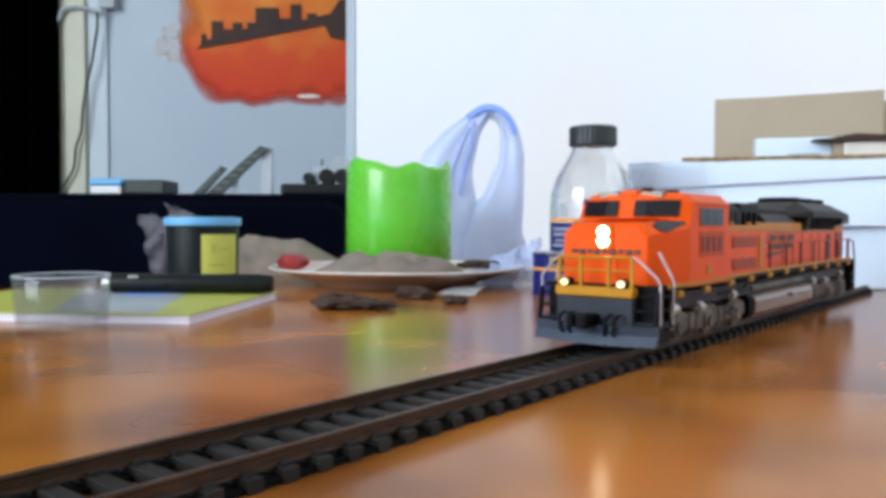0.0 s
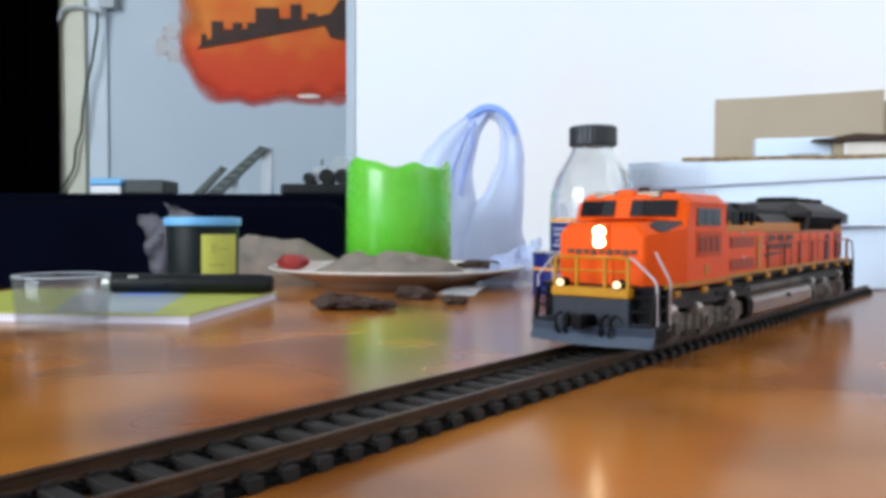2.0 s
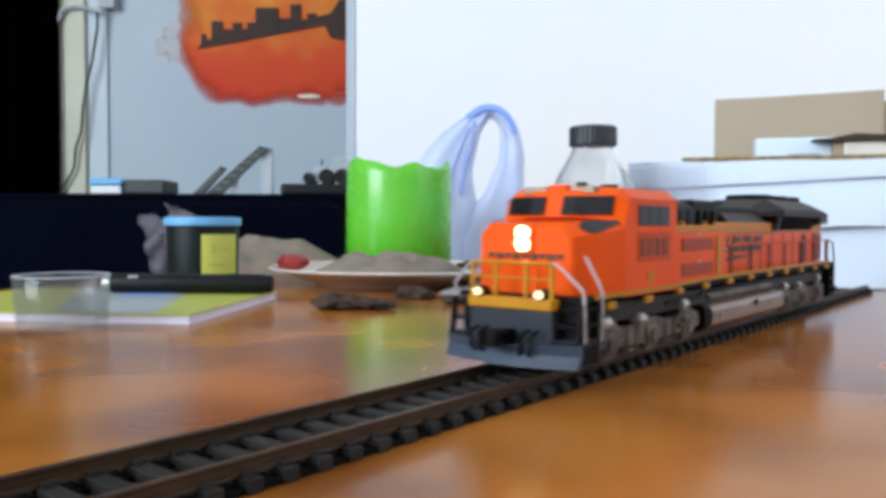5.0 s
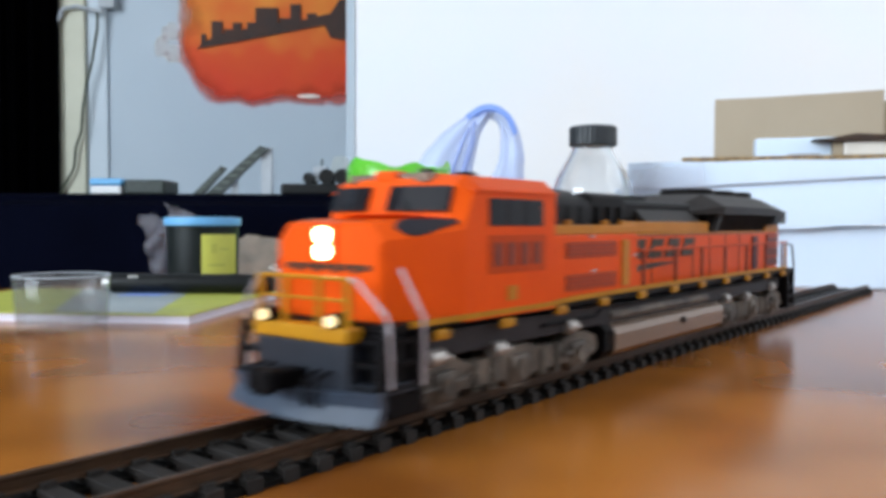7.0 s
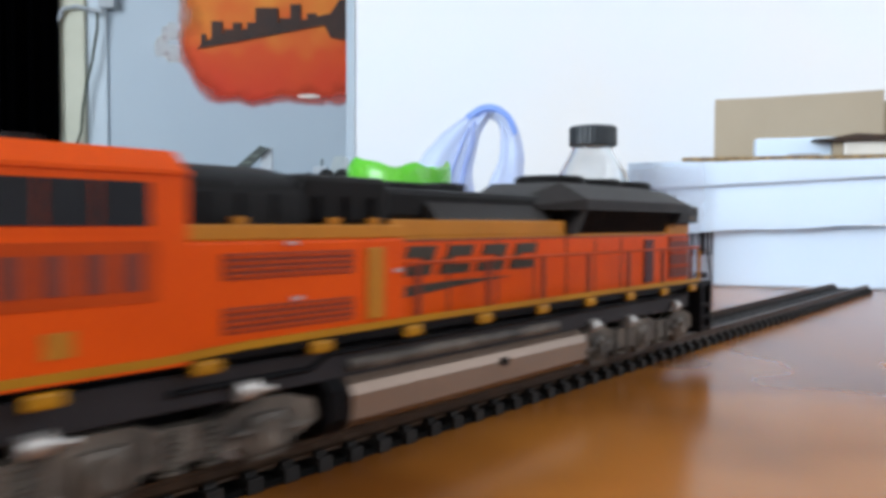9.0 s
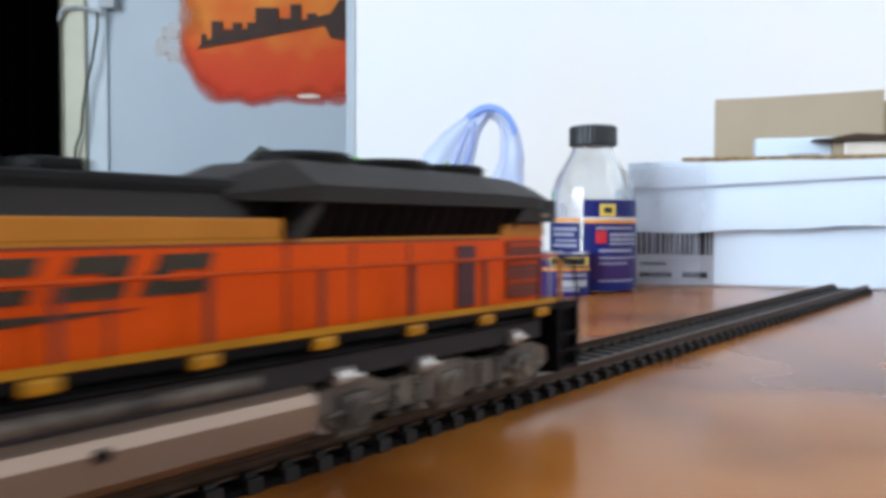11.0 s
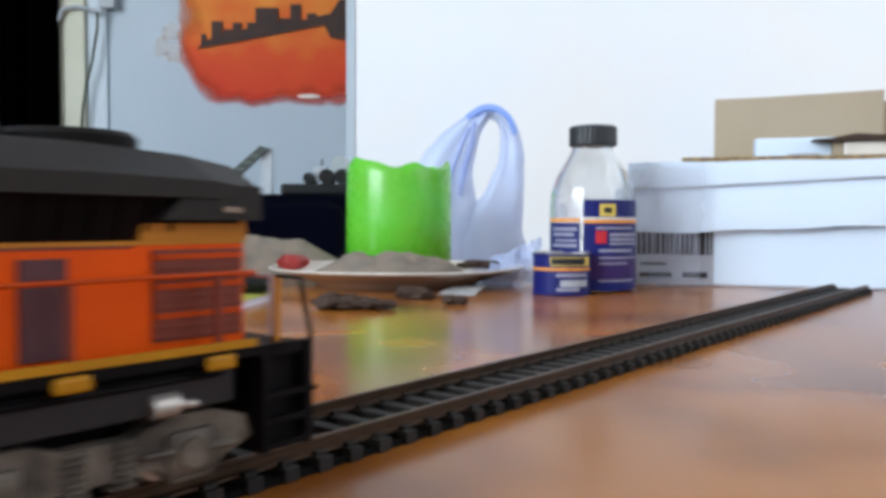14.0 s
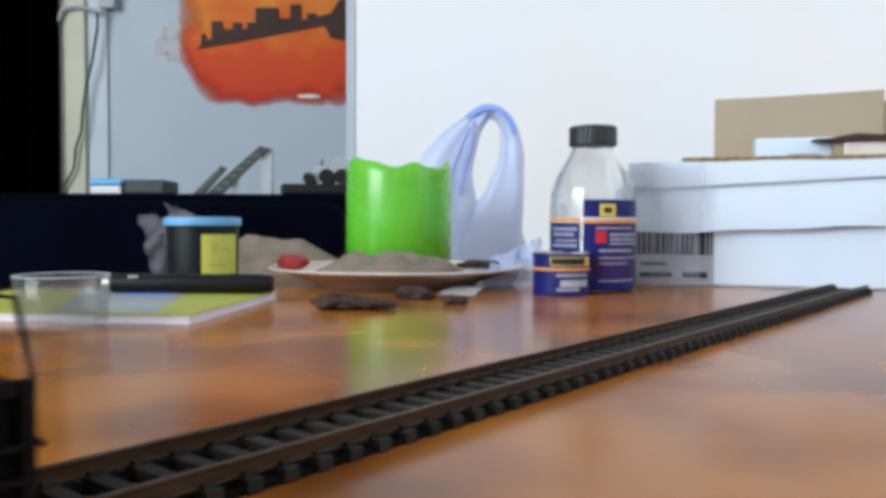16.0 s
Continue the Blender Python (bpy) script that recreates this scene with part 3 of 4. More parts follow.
    for s in (-1, 1):
        lo, hi = min(s * 11.2, s * 17.4), max(s * 11.2, s * 17.4)
        for z in (9.6, 13.6, 17.8):
            part("step", boxed(238, 246, lo, hi, z, z + 0.9), M_FRAME, L)
        part("step_side", boxed(237.2, 238, lo, hi, 9, 24.4), M_FRAME, L)
        part("step_well", boxed(238, 246.6, min(s * 11.2, s * 15.4), max(s * 11.2, s * 15.4), 8.6, 24.6), M_FRAME, L)
        part("uncoupling_lever", wire(bmesh.new(), [(247.2, s * 3, 18), (247.4, s * 12, 19.5), (247.2, s * 17, 18)], 0.4), M_FRAME, L)
        part("step_side", boxed(244.8, 246.2, min(s * 15.8, s * 17.4), max(s * 15.8, s * 17.4), 9, 26.2, 0.3), M_FRAME, L)
        part("grab_iron", wire(bmesh.new(), [(246.2, s * 17, 11), (246.2, s * 17, 27), (244.6, s * 16.6, 36), (241, s * 15.4, 36.6)], 0.35), M_FRAME, L)
        part("rear_post", boxed(241, 241.8, min(s * 14.8, s * 15.6), max(s * 14.8, s * 15.6), 26.2, 36.6), M_MUSTARD, L)
    part("rear_handrail", wire(bmesh.new(), [(244, -11, 26.2), (244, -11, 36), (244, 11, 36), (244, 11, 26.2)], 0.42), M_RAILWHITE, L)
    # handrails
    for s in (-1, 1):
        for x in (107, 128, 148, 168, 189, 210, 230):
            part("stanchion", boxed(x - 0.45, x + 0.45, min(s * 16.7, s * 17.3), max(s * 16.7, s * 17.3), 26.2, 37.2), M_DARKRED, L, "dark thin stanchion")
        part("handrail", wire(bmesh.new(), [(104, s * 17, 37.4), (236, s * 17, 37.4)], 0.35), M_RUST, L)
        part("corner_handrail", wire(bmesh.new(), [(6, s * 10.8, 34.8), (6.2, s * 12.2, 34.2), (7.4, s * 17.4, 28.4), (8, s * 17.7, 26.6), (8.6, s * 17.7, 14.8), (9, s * 15.8, 14.2)], 0.34), M_RAILWHITE, L, "pale corner handrail")
        part("corner_handrail", wire(bmesh.new(), [(14.6, s * 14.4, 36.4), (16, s * 17.4, 29.0), (16.8, s * 17.8, 27), (16.8, s * 17.7, 14.2)], 0.34), M_RAILWHITE, L, "pale corner handrail")
    bm = wire(bmesh.new(), [(5.6, -10.8, 34.6), (5.6, 10.8, 34.6)], 0.42)
    wire(bm, [(5.6, -10.8, 30.6), (5.6, 10.8, 30.6)], 0.3)
    part("front_handrail", bm, M_YELLOW, L, "yellow front handrail")
    for y in (-10.8, -4.2, 4.2, 10.8):
        part("front_stanchion", boxed(5.2, 6.0, y - 0.4, y + 0.4, 24.8, 34.6), M_YELLOW, L, "yellow front stanchion")
    sets = truck(L, 51) + truck(L, 202)
    SHAPE = None
    return L, sets


LOCO, WHEELS = locomotive()


# ---- things on the table ----
M_CANDLE = material("lime_wax", (0.105, 0.52, 0.03), 0.28, second=(0.15, 0.46, 0.03), scale=25, fine=70, coat=0.25)
M_BAG = material("thin_blue_white_plastic", (0.62, 0.70, 0.93), 0.35, second=(0.50, 0.60, 0.92), scale=22, fine=300, transmission=0.0, alpha=0.72)
M_BAG_BLUE = material("folded_blue_plastic", (0.25, 0.40, 0.90), 0.35, second=(0.35, 0.50, 0.95), scale=30, alpha=0.9)
M_BAG_FOLD = material("creased_blue_plastic", (0.36, 0.46, 0.85), 0.4, scale=30, alpha=0.5)
M_FILM = material("lavender_film", (0.62, 0.65, 0.80), 0.3, second=(0.72, 0.75, 0.86), scale=40, alpha=0.16)
M_WRAP = material("clear_crumpled_wrap", (0.62, 0.60, 0.68), 0.18, scale=60, alpha=0.2)
M_THIN_GLASS = material("thin_drinking_glass", (0.17, 0.18, 0.18), 0.08, second=(0.10, 0.11, 0.11), scale=90, alpha=0.22, spec=1.0)
M_GLASS = material("clear_glass", (0.97, 0.98, 0.98), 0.02, transmission=1.0, ior=1.45)
M_CAP = material("black_ribbed_plastic", (0.018, 0.022, 0.026), 0.4, scale=200)
M_LABEL_BLUE = material("dark_blue_label", (0.008, 0.013, 0.115), 0.4, second=(0.012, 0.016, 0.15), scale=120, spec=0.25)
M_TEXT = material("pale_grey_print", (0.30, 0.30, 0.40), 0.5, scale=200)
M_LABEL_WHITE = material("white_print", (0.80, 0.80, 0.80), 0.5, scale=200)
M_LABEL_ORANGE = material("orange_print", (0.85, 0.32, 0.04), 0.5, scale=200)
M_LABEL_RED = material("red_print", (0.55, 0.02, 0.03), 0.5, scale=200)
M_LABEL_GOLD = material("yellow_print", (0.75, 0.55, 0.10), 0.5, scale=200)
M_LABEL_VIOLET = material("violet_print", (0.045, 0.022, 0.12), 0.5, scale=200, spec=0.2)
M_FOAM = material("white_box_board", (0.68, 0.79, 0.92), 0.6, second=(0.64, 0.75, 0.88), scale=14, fine=300, bump=0.1)
M_GREY_LABEL = material("grey_label_paper", (0.36, 0.38, 0.43), 0.6, second=(0.42, 0.44, 0.5), scale=30)
M_PRINT = material("dark_grey_print", (0.03, 0.03, 0.035), 0.6, scale=100, spec=0.1)
M_CARD = material("brown_cardboard", (0.42, 0.34, 0.245), 0.85, second=(0.37, 0.30, 0.215), scale=18, fine=300, bump=0.2)
M_CORK = material("speckled_cork", (0.34, 0.22, 0.10), 0.9, second=(0.10, 0.06, 0.03), scale=220, amount=1.0, fine=700, bump=0.4)
M_PLATE = material("cream_glazed_china", (0.58, 0.47, 0.38), 0.22, second=(0.52, 0.41, 0.33), scale=25, coat=0.4)
M_RIM = material("pale_china_rim", (0.80, 0.74, 0.66), 0.2, scale=60, coat=0.4)
M_CLOTH = material("grey_brown_paper_towel", (0.25, 0.195, 0.15), 0.85, second=(0.11, 0.105, 0.095), scale=70, fine=500, bump=0.4)
M_RED = material("dark_red_fruit_skin", (0.36, 0.035, 0.03), 0.35, second=(0.22, 0.03, 0.03), scale=120)
M_CRUMB = material("dark_brown_bark", (0.055, 0.028, 0.016), 0.75, second=(0.02, 0.012, 0.010), scale=180, fine=900, bump=0.6)
M_POT = material("black_green_pot_plastic", (0.004, 0.006, 0.006), 0.45, second=(0.012, 0.017, 0.015), scale=60, spec=0.15)
M_POT_LID = material("light_blue_lid_plastic", (0.16, 0.46, 0.78), 0.35, scale=80)
M_NOTE = material("yellow_green_label", (0.58, 0.60, 0.10), 0.55, second=(0.50, 0.54, 0.12), scale=90)
M_COVER = material("yellow_green_cover", (0.48, 0.50, 0.09), 0.4, second=(0.36, 0.42, 0.08), scale=40)
M_COVER_GREY = material("grey_cover_area", (0.38, 0.42, 0.42), 0.4, second=(0.25, 0.30, 0.33), scale=70)
M_PAGES = material("white_page_edges", (0.72, 0.70, 0.78), 0.7, second=(0.66, 0.58, 0.62), scale=60, stretch=(0.2, 0.2, 6), fine=900)
M_PEN = material("black_pen_barrel", (0.006, 0.007, 0.007), 0.35, scale=100, spec=0.3)
M_GREEN_DARK = material("dark_green_metal", (0.025, 0.034, 0.029), 0.5, second=(0.045, 0.055, 0.047), scale=60)
M_RUNG = material("dull_green_metal", (0.11, 0.13, 0.11), 0.5, scale=60)
M_GREY_METAL = material("light_grey_metal", (0.42, 0.45, 0.48), 0.5, scale=30)
M_SKYLINE = material("dark_brown_brush_paint", (0.035, 0.018, 0.014), 0.7, second=(0.07, 0.025, 0.012), scale=25, fine=90)
M_FLECK = material("pale_orange_spray", (0.72, 0.40, 0.22), 0.7, second=(0.66, 0.60, 0.56), scale=30, amount=1.0, alpha=0.14)
M_CABLE = material("grey_green_cable", (0.05, 0.058, 0.035), 0.5, scale=40)


def candle():
    """A pillar whose rim has melted into waves round a hollow."""
    z, n = 90.2, 96
    def wave(i):
        a = 2 * math.pi * i / n
        return 3.2 * math.sin(2 * a + 0.4) + 2.2 * math.sin(5 * a + 1.0) + 1.2 * math.sin(9 * a)
    def ring(r, f):
        return [(r * 0.942 * math.cos(2 * math.pi * i / n), r * 0.942 * math.sin(2 * math.pi * i / n), f(i)) for i in range(n)]
    rings = [ring(47.5, lambda i: 0), ring(49.5, lambda i: 2), ring(49.6, lambda i: z * 0.5), ring(49.2, lambda i: z - 8), ring(48.6, lambda i: z + 1.0 + 0.7 * wave(i)),
             ring(46.2, lambda i: z + 2.6 + wave(i)), ring(43, lambda i: z - 1 + 0.8 * wave(i)), ring(36, lambda i: z - 16), ring(12, lambda i: z - 20)]
    c = thing("candle", pose(-39.3 * MM, 0.7151, 0), "thick lime green pillar candle with a melted wavy rim", "candle")
    smooth(part("wax_body", loft(bmesh.new(), rings), M_CANDLE, c), 60)
    part("wick", rod(bmesh.new(), (0, 0, z - 20), (1, 0, z - 11), 0.8), M_PRINT, c)
    return c


candle()


def ribbon(path, widths, depth, seed, swell=1.0):
    """A puffed strip of thin plastic along a path in (x, z); each stretch has its own width, with creases."""
    rng = random.Random(seed)
    rings, n = [], 22
    pts = [Vector((x, 0, z)) for x, z in path]
    fine, ws = [], []
    for k in range(len(pts) - 1):
        for j in range(6):
            f = j / 6
            p0, p1, p2, p3 = pts[max(k - 1, 0)], pts[k], pts[k + 1], pts[min(k + 2, len(pts) - 1)]
            fine.append(0.5 * (2 * p1 + (p2 - p0) * f + (2 * p0 - 5 * p1 + 4 * p2 - p3) * f * f + (3 * p1 - p0 - 3 * p2 + p3) * f ** 3))
            ws.append(widths[k] + (widths[k + 1] - widths[k]) * f)
    fine.append(pts[-1]), ws.append(widths[-1])
    for k, (p, w) in enumerate(zip(fine, ws)):
        d = (fine[min(k + 1, len(fine) - 1)] - fine[max(k - 1, 0)]).normalized()
        side = Vector((d.z, 0, -d.x))
        ring = []
        for i in range(n):
            a = 2 * math.pi * i / n
            crease = 1 + 0.22 * math.sin(5 * a + k * 0.13 + seed) + 0.10 * math.sin(9 * a + seed * 2)
            q = p + side * (w * 0.47 * math.cos(a)) + Vector((0, depth * math.sin(a) * crease * swell, 0))
            q += Vector(noise.noise_vector(q * 0.05 + Vector((seed, 0, 0)))) * 1.6
            ring.append(q)
        rings.append(ring)
    return loft(bmesh.new(), rings)


def bag():
    """A carrier bag that stands on the table with its handle up."""
    b = thing("plastic_bag", pose(39.1 * MM, 0.8426, 0), "translucent bluish white plastic carrier bag with a raised handle", "bag")
    left = [(-40, 1), (-42, 30), (-41, 62), (-37, 95), (-25, 122), (-10, 143), (4, 156)]
    smooth(part("bag_body", ribbon(left, [92, 88, 80, 64, 46, 28, 14], 12, 3), M_BAG, b), 80)
    right = [(8, 1), (11, 32), (22, 62), (31, 98), (32, 130), (24, 150), (10, 157), (-6, 154)]
    smooth(part("bag_side", ribbon(right, [92, 80, 50, 32, 24, 16, 12, 10], 9, 5), M_BAG, b), 80)
    rim = [(-14, 150), (0, 159), (14, 160), (28, 150), (36, 134)]
    ob = smooth(part("handle", ribbon(rim, [9, 10, 9, 8, 5], 4, 6), M_BAG_BLUE, b, "darker blue looped handle"), 80)
    ob.location.y = -0.008
    for spots, wide in (([(-22, 70), (-16, 100), (-9, 128), (-7, 146)], [4, 7, 6, 3]), ([(-36, 60), (-30, 96), (-20, 122), (-12, 140)], [2, 4, 4, 3])):
        ob = smooth(part("fold", ribbon(spots, wide, 2, 8), M_BAG_FOLD, b, "darker blue fold"), 80)
        ob.location.y = -0.013
    return b


bag()


def heap(rx, ry, h, seed, rough=0.35, nx=34, ny=22, base=0.0, lean=0.0):
    """A crumpled mound with a flat foot."""
    bm = bmesh.new()
    grid = []
    for j in range(ny + 1):
        row = []
        for i in range(nx + 1):
            u, v = 2 * i / nx - 1, 2 * j / ny - 1
            r = min(1.0, math.hypot(u, v) if abs(u) + abs(v) > 0 else 0)
            x, y = 0.942 * rx * u * math.sqrt(1 - v * v / 2), 0.942 * ry * v * math.sqrt(1 - u * u / 2)
            r = math.hypot(x / rx, y / ry) / 0.942
            f = max(0.0, 1 - r ** 2.2)
            bump = noise.noise(Vector((x * 0.06 + seed, y * 0.06, seed * 1.7))) * rough + abs(noise.noise(Vector((x * 0.17, y * 0.17 + seed, 3)))) * rough * 0.6
            row.append(bm.verts.new((x + lean * f * h, y, base + max(0.0, f * h * (0.85 + bump)))))
        grid.append(row)
    for j in range(ny):
        for i in range(nx):
            bm.faces.new((grid[j][i], grid[j][i + 1], grid[j + 1][i + 1], grid[j + 1][i]))
    edge = [grid[0][i] for i in range(nx + 1)] + [grid[j][nx] for j in range(1, ny + 1)] + [grid[ny][i] for i in range(nx - 1, -1, -1)] + [grid[j][0] for j in range(ny - 1, 0, -1)]
    foot = [bm.verts.new((v.co.x, v.co.y, base - 0.6)) for v in edge]
    for k in range(len(edge)):
        m = (k + 1) % len(edge)
        bm.faces.new((edge[k], edge[m], foot[m], foot[k]))
    bm.faces.new(foot)
    return bm


def lump(rx, ry, rz, seed, rough=0.35, base=0.0):
    """An irregular rounded piece that rests on its flattened underside."""
    bm = bmesh.new()
    bmesh.ops.create_icosphere(bm, subdivisions=3, radius=1.0)
    for v in bm.verts:
        p = v.co.copy()
        f = 1 + rough * noise.noise(p * 1.6 + Vector((seed, seed, 0))) + rough * 0.6 * noise.noise(p * 4.0 + Vector((0, seed, 0)))
        v.co = Vector((p.x * rx * f * 0.942, p.y * ry * f * 0.942, base + max(0.0, rz * (0.8 + p.z * f))))
    return bm


def plate():
    p = thing("plate", pose(-32.4 * MM, 0.5599, 0) @ Matrix.Scale(0.942, 4), "cream china side plate with a pale rim", "plate")
    smooth(part("dish", lathe(bmesh.new(), ((56, 0.0), (58, 0.0), (60, 1.6), (72, 5.4), (84, 9.6), (92.2, 12.3), (92.6, 12.9), (84, 11.2), (70, 7.0), (58, 3.4), (20, 3.0)), 72), M_PLATE, p), 50)
    ring = [[((92.5 + 0.7 * math.cos(b)) * math.cos(2 * math.pi * i / 72), (92.5 + 0.7 * math.cos(b)) * math.sin(2 * math.pi * i / 72), 12.7 + 0.7 * math.sin(b)) for i in range(72)]
            for b in [k * math.pi / 4 for k in range(9)]]
    smooth(part("rim", loft(bmesh.new(), ring, cap=False), M_RIM, p, "pale glazed rim"), 80)
    return p


plate()
towel = tagged(smooth(part("paper_towel", heap(64, 40, 20, 4, 0.3, base=4.0), M_CLOTH), 50), "crumpled grey-brown paper towel heaped on the plate", "paper towel")
towel.location = (-37.1 * MM, 0.5599, 0)
red = tagged(smooth(part("fruit", lump(11, 9, 6.4, 9, 0.25, 9.5), M_RED)), "small dark red piece of fruit on the plate", "fruit")
red.location = (-104.3 * MM, 0.5544, 0)
for spot, seed, wide in ((21.0, 31, 12), (34.0, 33, 8)):
    scrap = tagged(smooth(part("food_scrap", lump(wide, 7, 3.4, seed, 0.5, 9.2), M_CRUMB)), "small dark brown scrap on the plate", "food scrap", "scraps on the plate")
    scrap.location = (spot * MM, 0.5876, 0)
cloth = tagged(smooth(part("paper_towel", heap(88, 34, 31, 12, 0.3, lean=-0.9), M_CLOTH), 50), "grey crumpled paper heap beside the pot", "paper towel")
cloth.location = (-141.0 * MM, 0.6763, 0)

# bark-like pieces in front of the plate
for i, (x, y, rx, ry, rz) in enumerate(((-54.7, 0.3903, 8.5, 6, 4.4), (-42.7, 0.3880, 9, 6, 3.6), (-31.9, 0.3903, 9, 5, 2.8), (-47.8, 0.3947, 7, 5, 4.2), (-37.5, 0.3969, 8, 5, 3.2),
                                          (-19.5, 0.4457, 9, 5, 4.2), (-11.3, 0.4435, 7, 4, 3.2), (4.0, 0.4147, 4, 3, 2.6), (9.0, 0.4124, 4.2, 3, 2.6))):
    o = tagged(smooth(part("bark_piece", lump(rx, ry, rz, 40 + i * 3, 0.55), M_CRUMB), 50), "small dark brown rough piece of bark on the table", "bark", "bark pieces on the table")
    o.location = (x * MM, y, 0)


def arc_shell(r, a0, a1, z0, z1, thick=0.35, seg=26):
    """A curved label on a cylinder; angles in degrees, -90 faces the front."""
    out = [(r * math.cos(radians(a0 + (a1 - a0) * i / seg)), r * math.sin(radians(a0 + (a1 - a0) * i / seg))) for i in range(seg + 1)]
    inn = [(x * (r - thick) / r, y * (r - thick) / r) for x, y in reversed(out)]
    return prism(bmesh.new(), out + inn, z0, z1, "z")


def bottle():
    b = thing("glass_bottle", pose(95.1 * MM, 0.5122, 0), "clear glass bottle with a black cap and dark blue label", "bottle")
    top = 91.3
    r = 26.7
    outer = ((r - 2, 0), (r, 2), (r, 53), (r - 0.6, 62), (r - 3.4, 70.5), (r - 7.9, 79), (r - 11.9, top - 5.6), (13.2, top - 2), (13.2, top + 8))
    inner = [(a - 1.6, max(z, 2.4)) for a, z in reversed(outer)]
    smooth(part("glass_body", lathe(bmesh.new(), list(outer) + inner, 56), M_GLASS, b), 60)
    n, rings = 72, []
    for rr, z in ((14.3, top), (14.8, top + 0.6), (14.8, top + 11.2), (14.2, top + 12.4), (6, top + 12.6)):
        rings.append([((rr + (0.25 if i % 2 and rr > 14.5 else 0)) * math.cos(2 * math.pi * i / n), (rr + (0.25 if i % 2 and rr > 14.5 else 0)) * math.sin(2 * math.pi * i / n), z) for i in range(n)])
    part("cap", loft(bmesh.new(), rings), M_CAP, b, "black ribbed screw cap")
    front = part("front_label", arc_shell(r + 0.5, -112, -8, 1.60, 56.94), M_LABEL_BLUE, b, "dark blue front label")
    part("violet_area", arc_shell(r + 0.75, -106, -14, 8.15, 23.06), M_LABEL_VIOLET, front)
    part("orange_stripe", arc_shell(r + 0.8, -112, -8, 42.71, 44.74), M_LABEL_ORANGE, front, "orange stripe")
    part("pale_stripe", arc_shell(r + 0.8, -112, -8, 44.91, 46.10), M_LABEL_WHITE, front)
    part("emblem", arc_shell(r + 0.8, -91, -70, 46.77, 54.23), M_LABEL_GOLD, front, "yellow emblem")
    part("emblem_mark", arc_shell(r + 1.0, -86, -75, 48.81, 52.19), M_PRINT, front)
    part("warning_square", arc_shell(r + 0.9, -96, -82, 30.51, 37.96), M_LABEL_RED, front, "red warning square")
    for a0, a1, y0, y1 in ((-96, -40, 38.98, 40.34), (-78, -22, 34.58, 36.61), (-78, -30, 31.87, 33.56), (-78, -18, 29.49, 30.85), (-92, -40, 25.09, 26.78), (-92, -24, 21.02, 22.04), (-92, -50, 17.64, 18.65), (-92, -35, 7.13, 8.15)):
        part("text_bar", arc_shell(r + 0.95, a0, a1, y0, y1), M_TEXT, front)
    side = part("side_label", arc_shell(r + 0.5, -172, -116, 1.60, 42.71), M_LABEL_BLUE, b, "dark blue side label")
    part("side_panel", arc_shell(r + 0.5, -172, -116, 43.05, 59.31, 0.3), M_WRAP, b, "pale upper side label")
    part("side_mark", arc_shell(r + 0.8, -146, -137, 46.77, 54.91), M_GREY_LABEL, b)
    part("orange_stripe", arc_shell(r + 0.8, -172, -116, 43.39, 45.42), M_LABEL_ORANGE, side)
    for a0, a1, y0, y1 in ((-160, -120, 37.96, 40.00), (-160, -124, 34.58, 36.61), (-156, -120, 31.19, 32.54), (-160, -120, 27.80, 29.83)):
        part("text_bar", arc_shell(r + 0.95, a0, a1, y0, y1), M_TEXT, side)
    return b


bottle()


def tin():
    t = thing("paint_tin", pose(71.1 * MM, 0.4812, 0), "small dark blue paint tin with an orange stripe", "tin")
    r, h = 17.0, 25.0
    smooth(part("tin_body", lathe(bmesh.new(), ((r - 0.6, 0), (r + 0.3, 0.3), (r + 0.3, 1.2), (r - 0.2, 1.6), (r - 0.2, h - 2.2), (r + 0.3, h - 1.8), (r + 0.3, h - 0.6)), 48), M_LABEL_BLUE, t), 30)
    smooth(part("lid", lathe(bmesh.new(), ((r - 0.2, h - 0.6), (r + 0.4, h - 0.2), (r, h + 0.5), (r - 2.5, h + 0.2), (r - 3.5, h - 1.4), (4, h - 1.4)), 48), M_STEEL, t, "bare metal lid"), 30)
    part("orange_stripe", arc_shell(r + 0.15, -185, 5, 14.8, 16.4), M_LABEL_ORANGE, t)
    part("dark_band", arc_shell(r + 0.15, -120, -30, 17.6, 22.8), M_LABEL_GOLD, t, "olive print band")
    part("dark_band", arc_shell(r + 0.3, -118, -46, 18.2, 22.2), M_PRINT, t)
    for z in (11.2, 2.8):
        part("text_bar", arc_shell(r + 0.2, -108, -40 if z > 5 else -60, z, z + 2.0), M_TEXT, t)
    part("grey_band", arc_shell(r + 0.2, -100, -38, 5.4, 9.4), M_GREY_LABEL, t)
    return t


tin()


BOX = pose(126.9 * MM, 0.56, 0, 0, 0, -16)


